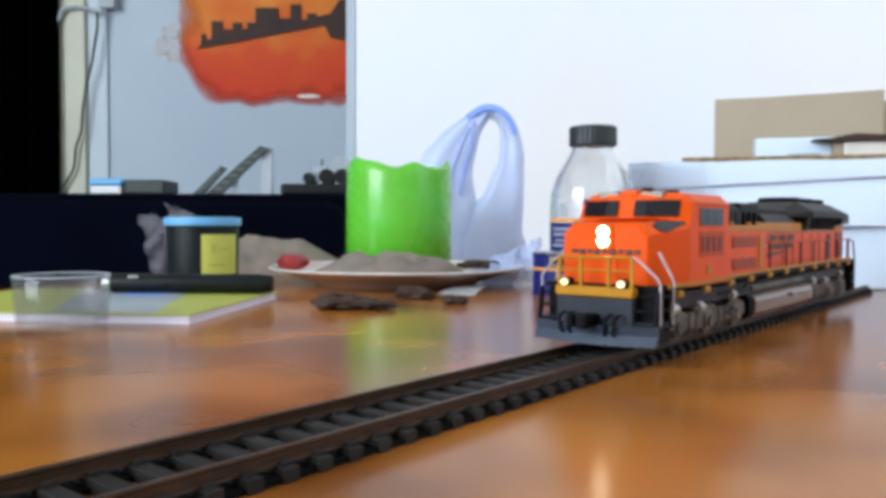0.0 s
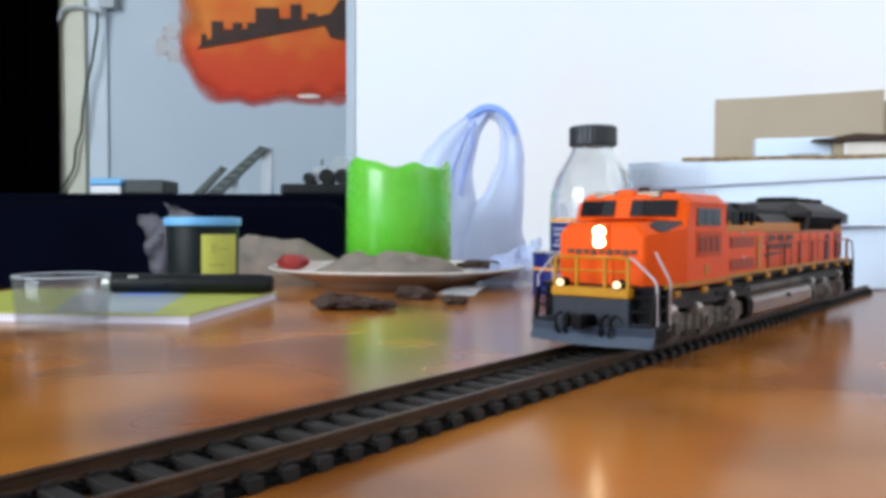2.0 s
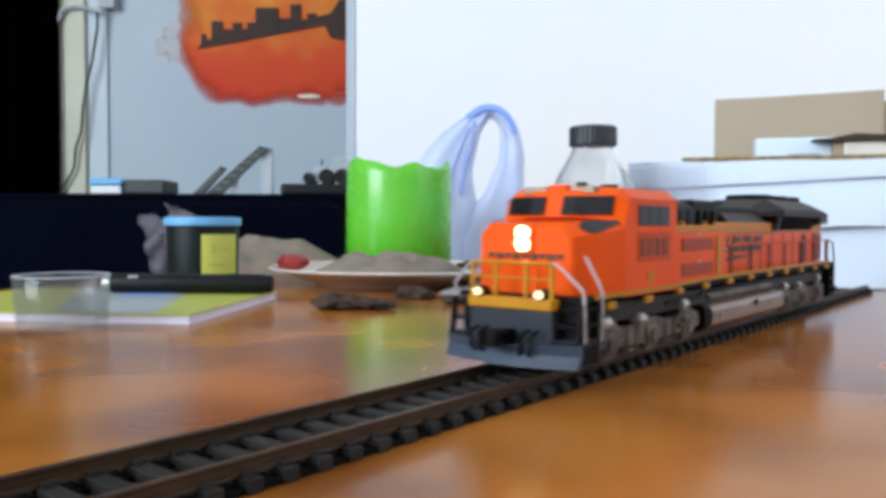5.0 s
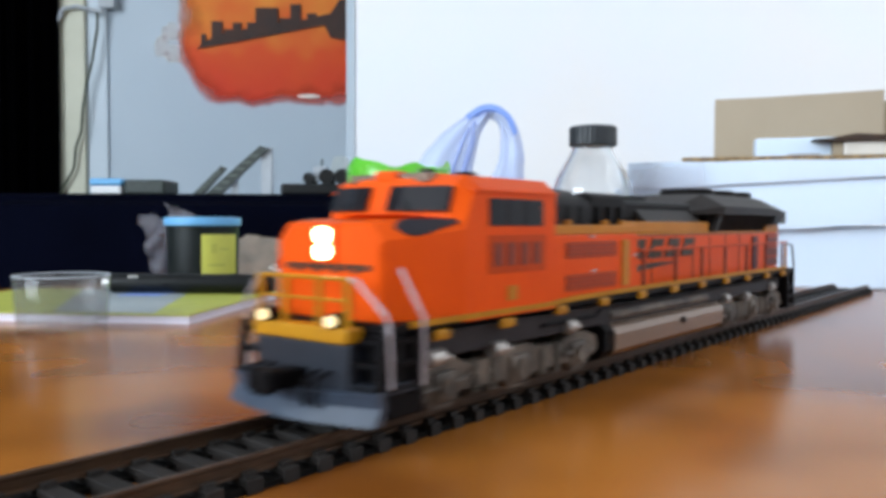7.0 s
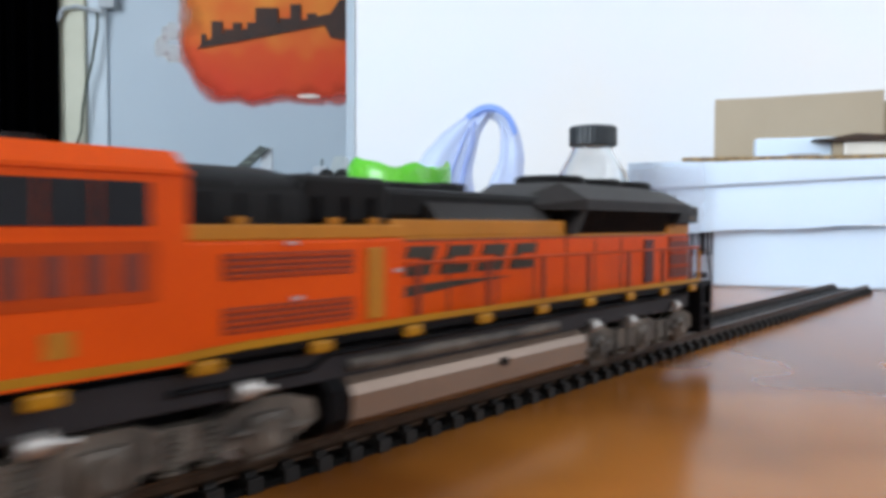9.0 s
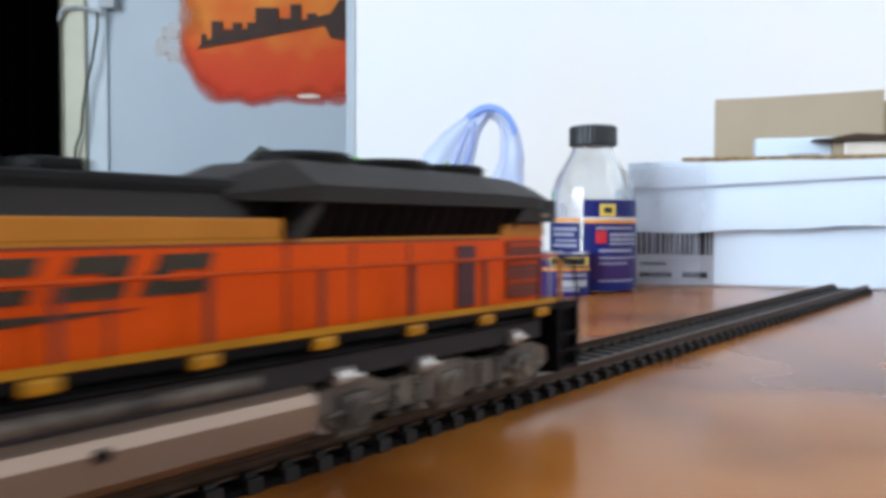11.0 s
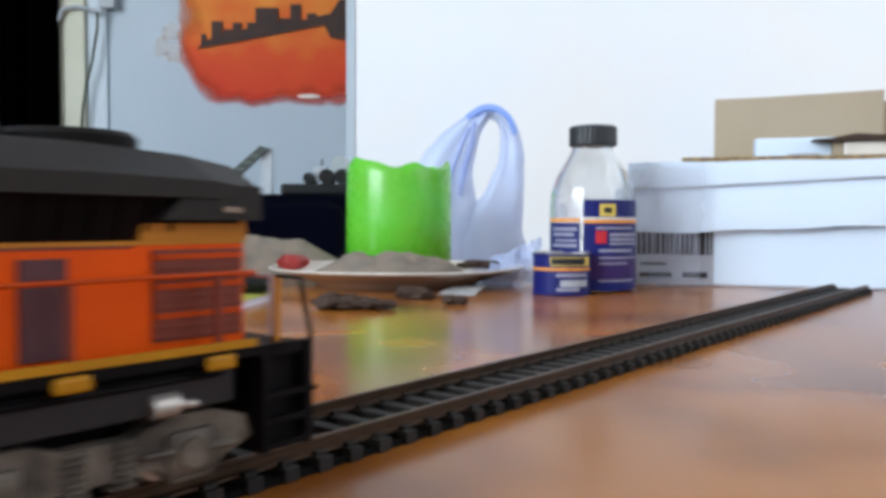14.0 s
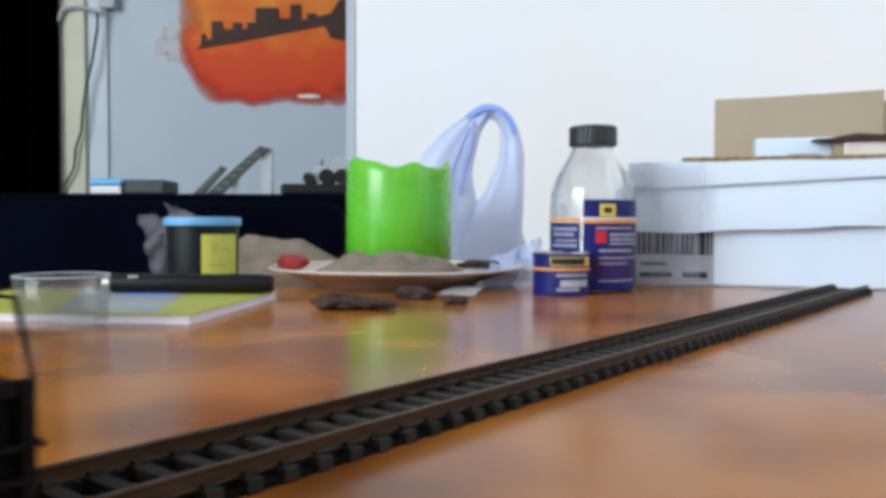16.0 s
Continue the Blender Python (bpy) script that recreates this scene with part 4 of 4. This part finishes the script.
def storage_box():
    """A white lidded box whose lid droops over it, with a printed label on its front; x runs along the front."""
    b = thing("storage_box", BOX, "white lidded storage box with a printed grey label", "box")
    x1 = 330
    part("box_body", boxed(0, x1, 0, 200, 0, 41.2, 2), M_FOAM, b)
    n, rings = 66, []
    for i in range(n + 1):
        x = -5 + (x1 + 10) * i / n
        low = 37.4 - 1.2 * math.sin(i * 0.21 + 0.6) + 0.5 * math.sin(i * 0.5) + 0.2 * min(max(0, i - 18), 20) ** 1.3
        up = 66.4 + 0.3 * math.sin(i * 0.33) + 0.24 * min(max(0, i - 6), 30)
        rings.append([(x, -8 + 0.8 * math.sin(i * 0.4), low), (x, -9, (low + up) / 2), (x, -7, up), (x, 206, up), (x, 206, low), (x, 201, low), (x, 201, up - 4), (x, -1.5, up - 4), (x, -1.5, low)])
    smooth(part("lid_skirt", loft(bmesh.new(), rings), M_FOAM, b, "white drooping lid"), 35)
    rings = []
    for i in range(n + 1):
        x = 2 + (x1 - 4) * i / n
        low, up = 66.6 + 0.24 * min(max(0, i - 6), 30), 84.1 + 0.3 * math.sin(i * 0.4)
        rings.append([(x, 1, low), (x, -11, low), (x, -11.4, low + 2), (x, -10.6, up - 1), (x, -8, up), (x, 197, up), (x, 199, low)])
    smooth(part("lid_top", loft(bmesh.new(), rings), M_FOAM, b), 35)
    label = part("front_label", boxed(1, 58.9, -0.7, -0.1, 1.7, 39.7), M_GREY_LABEL, b, "grey printed label")
    rng = random.Random(5)
    x, end = 8.6, 57.0
    while x < end:
        w = rng.uniform(0.8, 3.0)
        part("barcode_bar", boxed(x, min(x + w, end + 1), -1.1, -0.75, 21.3, 38.9), M_PRINT, label)
        x += w + rng.uniform(0.5, 1.2)
    for a, c, z0, z1 in ((10.1, 28.2, 14.1, 15.7), (10.1, 32.0, 5.6, 9.1), (38.7, 54.9, 5.5, 9.4)):
        part("text_bar", boxed(a, c, -1.1, -0.75, z0, z1), M_PRINT, label)
    return b


storage_box()
LID_Z = 84.1 + 0.2
board = tagged(part("cork_board", boxed(37.8, 322, 14, 190, LID_Z, LID_Z + 4.5, 0.8), M_CORK), "thin speckled cork board lying on the box", "board")
board.matrix_world = BOX
BOARD_Z = LID_Z + 4.4


def carton():
    """An open carton of brown cardboard; x runs along its front."""
    c = thing("carton", pose(217.0 * MM, 0.645, 0, 0, 0, -20), "open brown cardboard carton with a raised flap", "carton")
    w, z1 = 120.3, 141.8
    bm = prism(bmesh.new(), [(0, BOARD_Z), (w, BOARD_Z), (w, z1 + 1.6), (w * 0.6, z1 + 0.6), (w * 0.3, z1), (0, z1)], 0, 2.5)
    part("front_panel", bm, M_CARD, c)
    part("side_panel", boxed(0, 2.5, 2.5, 76, BOARD_Z, z1 - 5), M_CARD, c)
    part("side_panel", boxed(w - 2.5, w, 2.5, 76, BOARD_Z, z1 - 5), M_CARD, c)
    part("back_panel", boxed(0, w, 76, 78.5, BOARD_Z, z1 - 6), M_CARD, c)
    part("flap", prism(bmesh.new(), [(w, BOARD_Z), (w + 18, BOARD_Z), (w + 15, z1 - 10), (w, z1 - 6)], 4, 6.5), M_CARD, c)
    return c


carton()
o = tagged(part("paper_box", boxed(0.2, 55.1, 0, 20, BOARD_Z, 105.9, 0.8), M_FOAM), "small white paper box on the cork board", "box")
part("print_mark", boxed(22, 44, -0.4, 0.1, BOARD_Z + 1.5, BOARD_Z + 5.5), M_GREY_LABEL, o)
o.matrix_world = pose(231.9 * MM, 0.598, 0, 0, 0, -16)
o = thing("small_model", pose(264.1 * MM, 0.572, 0, 0, 0, -16), "small pale model building with a dark flat roof", "model")
part("model_body", boxed(19.3, 71.7, 2, 20, BOARD_Z, 101.0, 1.2), M_RIM, o)
part("model_roof", prism(bmesh.new(), [(-1, 102.6), (14, 101.0), (76, 101.0), (76, 103.0), (26, 106.2), (10, 103.4)], -2, 22), M_CRUMB, o, "dark brown flat roof")
part("model_post", boxed(13, 19, 6, 14, BOARD_Z, 101.4), M_CARD, o)


def crumple(points, seed, thick=0.5, rough=2.0):
    """A crinkled thin sheet between outline points, built upright."""
    bm = bmesh.new()
    n = 14
    a, b, c, d = [Vector(p) for p in points]
    grid = []
    for j in range(n + 1):
        row = []
        for i in range(n + 1):
            u, v = i / n, j / n
            p = (a * (1 - u) + b * u) * (1 - v) + (d * (1 - u) + c * u) * v
            p = p + Vector(noise.noise_vector(p * 0.09 + Vector((seed, 0, 0)))) * rough * 2 + Vector(noise.noise_vector(p * 0.3 + Vector((0, seed, 0)))) * rough
            p.z = max(p.z, 0.4)
            row.append(bm.verts.new(p))
        grid.append(row)
    fs = [bm.faces.new((grid[j][i], grid[j][i + 1], grid[j + 1][i + 1], grid[j + 1][i])) for j in range(n) for i in range(n)]
    bmesh.ops.solidify(bm, geom=fs, thickness=thick)
    return bm


o = tagged(part("plastic_wrap", crumple([(-213.5, 588, 1), (-192.8, 585, 1), (-200.3, 594, 43.7), (-225.9, 592, 49.4)], 3, rough=3), M_WRAP), "clear crumpled plastic wrap standing beside the pot", "plastic wrap")
o = tagged(part("plastic_wrap", crumple([(-207.9, 612, 1), (-186.4, 610, 1), (-188.5, 612, 48.0), (-209.6, 616, 57.4)], 9, rough=3), M_WRAP), "clear crumpled plastic wrap behind the pot", "plastic wrap")
o = tagged(part("plastic_wrap", crumple([(29.6, 554, 0.5), (66.7, 551, 0.5), (73.6, 593, 30.0), (36.3, 599, 17.6)], 21, rough=3), M_BAG), "bluish crumpled plastic wrap beside the bottle", "plastic wrap")
# the last sheet has low alpha and tints the box's left end
o = tagged(part("plastic_wrap", crumple([(121, 532, 0.5), (168, 527, 0.5), (172, 529, 82), (123, 535, 78)], 33, rough=2.2), M_FILM), "thin translucent lavender sheet in front of the white box", "plastic wrap")
o = tagged(part("paper_scrap", crumple([(-4.6, 468, 0.6), (17.4, 460, 0.6), (27.3, 504, 3), (5.6, 504, 2)], 27, rough=0.8), M_LABEL_WHITE), "torn white paper scrap lying on the table", "paper")


def pot():
    p = thing("paint_pot", pose(-162.6 * MM, 0.5433, 0), "black plastic pot with a light blue lid", "pot")
    r, h = 23.9, 41.3
    smooth(part("pot_body", lathe(bmesh.new(), ((r - 2, 0), (r - 1, 1), (r - 0.2, h - 2), (r - 1.2, h)), 48), M_POT, p), 40)
    smooth(part("lid", lathe(bmesh.new(), ((r + 0.8, h - 1.2), (r + 1.4, h - 0.6), (r + 1.4, h + 3.6), (r + 0.8, h + 4.2), (r - 2, h + 4.4), (r - 3, h + 3.6), (4, h + 3.6)), 48), M_POT_LID, p, "light blue snap lid"), 40)
    lab = part("label", arc_shell(r + 0.4, -76, -14, 8.2, 34.4), M_NOTE, p, "yellow-green paper label")
    for a0, a1, y0, y1 in ((-62, -52, 22.2, 28.4), (-66, -38, 13.6, 15.2), (-48, -32, 24.0, 25.6)):
        part("text_bar", arc_shell(r + 0.6, a0, a1, y0, y1), M_COVER, lab)
    return p


pot()


def booklet():
    """A small booklet that lies on the table; x runs along its near edge to its spine, y away."""
    m = Matrix(((0.9945, 0.1045, 0, -0.1046), (-0.1045, 0.9945, 0, 0.3304), (0, 0, 1, 0), (0, 0, 0, 1)))
    b = thing("booklet", m, "closed booklet with a yellow-green and grey cover", "booklet")
    part("page_block", boxed(-147, -0.8, 0.8, 116, 0.5, 3.5), M_PAGES, b, "white page edges")
    part("back_cover", boxed(-148, 0, 0, 117, 0, 0.5), M_PAGES, b)
    cover = part("cover", boxed(-148, 0, 0, 117, 3.5, 4.0), M_COVER, b, "yellow-green cover")
    part("cover_print", prism(bmesh.new(), [(-60, 4), (-34, 4), (-10, 60), (-2, 112), (-30, 112), (-60, 60)], 4.0, 4.1, "z"), M_COVER, cover)
    part("grey_print", prism(bmesh.new(), [(-62, 3), (-17, 3), (-48, 114), (-112, 114)], 4.05, 4.14, "z"), M_COVER_GREY, cover, "grey printed area")
    part("blue_print", prism(bmesh.new(), [(-74, 78), (-52, 78), (-48, 97), (-72, 97)], 4.16, 4.22, "z"), M_BAG_BLUE, cover, "blue printed patch")
    return b


booklet()


def pen():
    c = (-136.0, 430, 4.1 + 5.3)
    p = thing("marker_pen", Matrix.Translation(Vector(c) * MM) @ pose(0, 0, 0, 0, 90, -2) @ Matrix.Scale(0.942, 4), "thick black marker pen with silver ends", "pen")
    smooth(part("barrel", lathe(bmesh.new(), ((4.6, -45), (5.5, -44), (5.6, 42), (5.0, 44.5)), 32), M_PEN, p), 40)
    smooth(part("end_ring", lathe(bmesh.new(), ((3.0, -50), (4.4, -49), (4.8, -45)), 32), M_STEEL, p, "silver end ring"), 40)
    smooth(part("tip", lathe(bmesh.new(), ((4.9, 44.2), (5.0, 46.5), (4.4, 47.6), (2.0, 47.8)), 32), M_PEN, p), 40)
    part("clip", boxed(-1.2, 1.2, -6.4, -5.4, -40, -12, 0.3), M_PEN, p)
    part("clip_mark", boxed(-4.6, -3.4, -4.6, -3.4, -34, -28, 0.2), M_STEEL, p)
    return p


pen()


def glass():
    g = thing("small_glass", pose(-149.2 * MM, 0.3138, 0), "small clear thick-walled drinking glass", "glass")
    r, h = 17.9, 21.5
    smooth(part("glass_wall", lathe(bmesh.new(), ((r - 1.0, 4.0), (r - 0.1, h - 0.6), (r - 0.5, h), (r - 0.9, h - 0.4), (r - 1.8, 4.0)), 56, cap=False), M_THIN_GLASS, g), 50)
    smooth(part("glass_foot", lathe(bmesh.new(), ((r - 2.4, 0), (r - 1.6, 0.5), (r - 1.1, 3.9), (r - 4, 3.2), (2, 2.8)), 56), M_THIN_GLASS, g, "thick clear glass foot"), 50)
    # opaque pale grey paints the light that the clear rim would catch
    smooth(part("glass_rim", lathe(bmesh.new(), ((r - 0.9, h - 0.3), (r - 0.4, h + 0.1), (r, h - 0.4)), 56, cap=False), M_GREY_METAL, g, "rim coloured pale grey as if catching light"), 50)
    return g


glass()

# ---- things on the sofa's back and on the wall ----
SOFA_TOP = 84.8


def case_box(name, x0, x1, y0, h, mat, label, category):
    return tagged(part(name, boxed(x0, x1, y0, y0 + 70, SOFA_TOP, SOFA_TOP + h, 4), mat), label, category)


o = case_box("plastic_box", -544.9, -497.8, 1240, 14, M_LABEL_WHITE, "flat white box with a blue lid", "box")
part("lid", boxed(-546.7, -495.1, 1238, 1312, SOFA_TOP + 14, SOFA_TOP + 25, 4), M_POT_LID, o, "glossy blue lid")
case_box("dark_case", -493.4, -430.5, 1240, 23, M_GREEN_DARK, "flat dark green case on the sofa back", "case")
o = case_box("black_case", -251.6, -145.1, 1240, 18, M_PEN, "flat black case on the sofa back", "case")


def stand():
    """Two slanted ladder-like legs against a grey upright."""
    s = thing("folding_stand", pose(0, 0, 0), "folded metal stand with slanted dark green legs", "stand")
    y = 1260
    for ax, az, bx, bz, w in ((-363.0, SOFA_TOP, -280.5, 158.5, 13), (-386.9, SOFA_TOP, -344.3, 126.7, 8)):
        leg = part("leg", prism(bmesh.new(), [(ax - w, az), (ax + w, az), (bx + w * 0.5, bz), (bx - w * 0.5, bz + 4)], y, y + 8), M_GREEN_DARK, s, "slanted dark green leg")
        for k in range(6):
            f = 0.12 + k * 0.14
            cx, cz = ax + (bx - ax) * f, az + (bz - az) * f
            part("rung", boxed(cx - w * 0.5, cx + w * 0.5, y - 1.5, y, cz, cz + 3.5), M_RUNG, leg)
    part("upright", boxed(-286.7, -270.7, y + 8, y + 20, SOFA_TOP, 160.2), M_GREY_METAL, s, "light grey upright")
    part("strut", boxed(-333.7, -324.8, y + 9, y + 14, SOFA_TOP, 110.8), M_GREY_METAL, s)
    return s


stand()


def toy():
    t = thing("toy_tractor", pose(0, 0, 0), "small grey toy tractor standing on a black case", "toy")
    y, base = 1262, SOFA_TOP + 18
    part("chassis", boxed(-209.5, -152.7, y, y + 30, base + 6, base + 16, 2), M_GREY_METAL, t)
    part("bonnet", boxed(-205.1, -182.9, y + 4, y + 26, base + 16, base + 28, 3), M_GREY_METAL, t)
    part("cab", prism(bmesh.new(), [(-179.3, base + 16), (-152.7, base + 16), (-152.7, base + 44), (-172.2, base + 44)], y + 2, y + 28), M_COVER_GREY, t)
    for wx, r in ((-210.4, 9), (-182.9, 12), (-158.0, 12)):
        for yy in (y - 3, y + 33):
            smooth(part("wheel", rod(bmesh.new(), (wx, yy - 3, base + r), (wx, yy + 3, base + r), r, 20), M_PEN, t))
    part("nose", rod(bmesh.new(), (-220.1, y + 15, base + 12), (-205.9, y + 15, base + 15), 2.5), M_PEN, t)
    part("exhaust", rod(bmesh.new(), (-193.5, y + 15, base + 28), (-191.7, y + 15, base + 40), 1.6), M_GREEN_DARK, t)
    return t


toy()


def picture_material():
    """Sunset colours from yellow at the top to red below, laid on in blotches."""
    m = material("sunset_paint", (0.80, 0.16, 0.02), 0.7, second=(0.62, 0.06, 0.02), scale=9, fine=80)
    t, n = m.node_tree, m.node_tree.nodes
    where, cut, ramp = n.new("ShaderNodeTexCoord"), n.new("ShaderNodeSeparateXYZ"), n.new("ShaderNodeValToRGB")
    blot, add = n.new("ShaderNodeTexNoise"), n.new("ShaderNodeMath")
    blot.inputs["Scale"].default_value = 8.0
    t.links.new(where.outputs["Object"], cut.inputs[0])
    t.links.new(where.outputs["Object"], blot.inputs["Vector"])
    add.operation = "MULTIPLY_ADD"
    add.inputs[1].default_value = 0.25
    t.links.new(blot.outputs["Fac"], add.inputs[0])
    t.links.new(cut.outputs["Z"], add.inputs[2])
    span = n.new("ShaderNodeMapRange")
    span.inputs["From Min"].default_value, span.inputs["From Max"].default_value = 315.7 * 0.001 + 0.10, 592.6 * 0.001 + 0.15
    t.links.new(add.outputs[0], span.inputs["Value"])
    ramp.color_ramp.elements[0].color, ramp.color_ramp.elements[0].position = (0.62, 0.030, 0.005, 1), 0.0
    ramp.color_ramp.elements[1].color, ramp.color_ramp.elements[1].position = (0.80, 0.42, 0.05, 1), 1.0
    mid = ramp.color_ramp.elements.new(0.5)
    mid.color = (0.66, 0.068, 0.006, 1)
    mid = ramp.color_ramp.elements.new(0.78)
    mid.color = (0.72, 0.20, 0.02, 1)
    t.links.new(span.outputs[0], ramp.inputs[0])
    t.links.new(ramp.outputs[0], n["Principled BSDF"].inputs["Base Color"])
    # the paint thins out in soft ragged patches towards its edge
    total = None
    for axis, centre, half in (("X", PAINT[0], PAINT[2]), ("Z", PAINT[1], PAINT[3])):
        off, power = n.new("ShaderNodeMath"), n.new("ShaderNodeMath")
        off.operation, power.operation = "MULTIPLY_ADD", "POWER"
        off.inputs[1].default_value, off.inputs[2].default_value = 1000 / half, -centre / half
        t.links.new(cut.outputs[axis], off.inputs[0])
        square = n.new("ShaderNodeMath")
        square.operation = "MULTIPLY"
        t.links.new(off.outputs[0], square.inputs[0]), t.links.new(off.outputs[0], square.inputs[1])
        t.links.new(square.outputs[0], power.inputs[0])
        power.inputs[1].default_value = 2.0
        if total is None:
            total = power
        else:
            both = n.new("ShaderNodeMath")
            t.links.new(total.outputs[0], both.inputs[0]), t.links.new(power.outputs[0], both.inputs[1])
            total = both
    ragged, mixed, fade = n.new("ShaderNodeTexNoise"), n.new("ShaderNodeMath"), n.new("ShaderNodeMapRange")
    ragged.inputs["Scale"].default_value, ragged.inputs["Detail"].default_value = 11.0, 4.0
    t.links.new(where.outputs["Object"], ragged.inputs["Vector"])
    mixed.operation, mixed.inputs[1].default_value = "MULTIPLY_ADD", 1.15
    t.links.new(ragged.outputs["Fac"], mixed.inputs[0]), t.links.new(total.outputs[0], mixed.inputs[2])
    fade.inputs["From Min"].default_value, fade.inputs["From Max"].default_value = 0.95, 1.62
    fade.inputs["To Min"].default_value, fade.inputs["To Max"].default_value = 1.0, 0.0
    t.links.new(mixed.outputs[0], fade.inputs["Value"]), t.links.new(fade.outputs[0], n["Principled BSDF"].inputs["Alpha"])
    return m


PAINT = (-398.0, 512.0, 222.0, 196.0)  # centre and half sizes of the painted patch


def picture():
    """A sunset painting with a ragged painted edge and a dark skyline."""
    p = thing("wall_painting", pose(0, 0, 0), "orange sunset painting with a dark skyline and ragged edges", "painting")
    cx, cz, rx, rz = PAINT
    part("canvas", boxed(cx - rx * 1.25, cx + rx * 1.1, 1897.0, 1899.5, cz - rz * 1.2, cz + rz * 1.2), picture_material(), p)
    for bx, bz, wide, tall in ((-663, 432, 17, 26), (-640, 470, 24, 20), (-632, 418, 20, 22)):
        ob = smooth(part("blot", lump(wide, 0.6, tall, 77 + wide, 0.5), M_FLECK, p, "faint stray blot of paint"))
        ob.location, ob.visible_shadow = (bx * MM, 1.8992, bz * MM), False
    # a pale flat lump stands in for the white highlight
    part("white_highlight", lump(22, 0.6, 5, 61, 0.6), M_RIM, p, "white highlight put on as a pale shape").location = (-315.9 * MM, 1.8934, 334.2 * MM)
    y0, y1 = 1892.5, 1894
    part("ground_line", prism(bmesh.new(), [(-578, 449), (-485, 465), (-279, 505), (-265, 476), (-229, 469), (-229, 569), (-245, 563), (-265, 532), (-319, 519), (-419, 505), (-525, 483), (-565, 463)], y0, y1), M_SKYLINE, p, "dark painted ground")
    for a, b, lo, hi in ((-543.3, -517.9, 472.5, 512.6), (-493.8, -473.7, 483.2, 509.9), (-440.3, -388.1, 488.5, 544.7), (-358.7, -334.6, 504.6, 552.8), (-513.9, -492.5, 477.8, 493.9), (-460.4, -439.0, 485.9, 509.9), (-385.5, -358.7, 501.9, 520.6), (-319.9, -297.2, 509.9, 531.4), (-567.4, -556.7, 459.1, 483.2)):
        part("painted_tower", boxed(a, b, y0 - 0.6, y0 + 0.2, lo, hi), M_SKYLINE, p)
    return p


picture()
path = [(-799.8, 1868, 529.0), (-799.8, 1868, 490.2), (-807.7, 1868, 447.5), (-813.0, 1868, 412.5), (-826.1, 1868, 363.1), (-835.3, 1868, 304.6),
        (-839.3, 1868, 252.4), (-852.4, 1868, 217.2), (-857.7, 1868, 167.5), (-876.1, 1869, 134.7), (-889.3, 1868, 108.5), (-894.5, 1868, 10.0)]
cable = tagged(part("cable", wire(bmesh.new(), path, 3.2), M_CABLE), "thin grey-green cable hanging down the post", "cable")
path = [(-891.9, 1868, 505.8), (-878.7, 1868, 534.2), (-847.2, 1866, 539.4), (-814.3, 1866, 531.6), (-788.0, 1866, 526.5)]
cable = tagged(part("cable", wire(bmesh.new(), path, 4.5), M_GREY_METAL), "pale cable looped across the post", "cable")
o = tagged(part("junction_box", boxed(-800, -762, 1870, 1899, 538, 603.6, 3), M_GREY_METAL), "small grey junction box fixed to the wall", "junction box")


# ---- what moves ----
def motions():
    """The locomotive stands, then rolls past the camera; its wheels turn with it."""
    stops = ((0.0, 197.1), (0.5, 195.6), (1.0, 195.0), (2.0, 194.8), (3.0, 194.6), (3.3, 193.6), (3.5, 191.7), (4.0, 181.1), (4.5, 168.4), (5.0, 154.9), (5.5, 139.8), (6.0, 123.6), (6.5, 106.6), (7.0, 89.0), (7.5, 65.4), (8.0, 44.2), (8.5, 20.4), (9.0, -1.9), (9.5, -20.7), (10.0, -43.2), (10.5, -65.2), (11.0, -85.2), (11.3, -95.9), (11.5, -103.0), (12.0, -120.4), (12.5, -134.8), (13.0, -143.8), (13.5, -155.5), (14.0, -165.7), (14.5, -178.4), (15.0, -187.4), (15.5, -197.9), (16.0, -206.0))
    ts, xs = [a for a, b in stops], [b for a, b in stops]
    rows, turns = [], []
    for i in range(81):
        t = i * 0.2
        x = float(np.interp(t, ts, xs)) * LONG
        rows.append((t, Matrix.Translation(FOOT + ALONG * (x * MM)) @ pose(0, 0, 0, 0, 0, TURN)))
        turns.append((t, math.degrees((x - 198.0) / 6.05)))
    walk(LOCO, rows)
    for w, ax in WHEELS:
        walk(w, [(t, pose(ax * MM, 0, (RAIL_TOP + 6.05) * MM, 0, a, 0)) for t, a in turns])


motions()
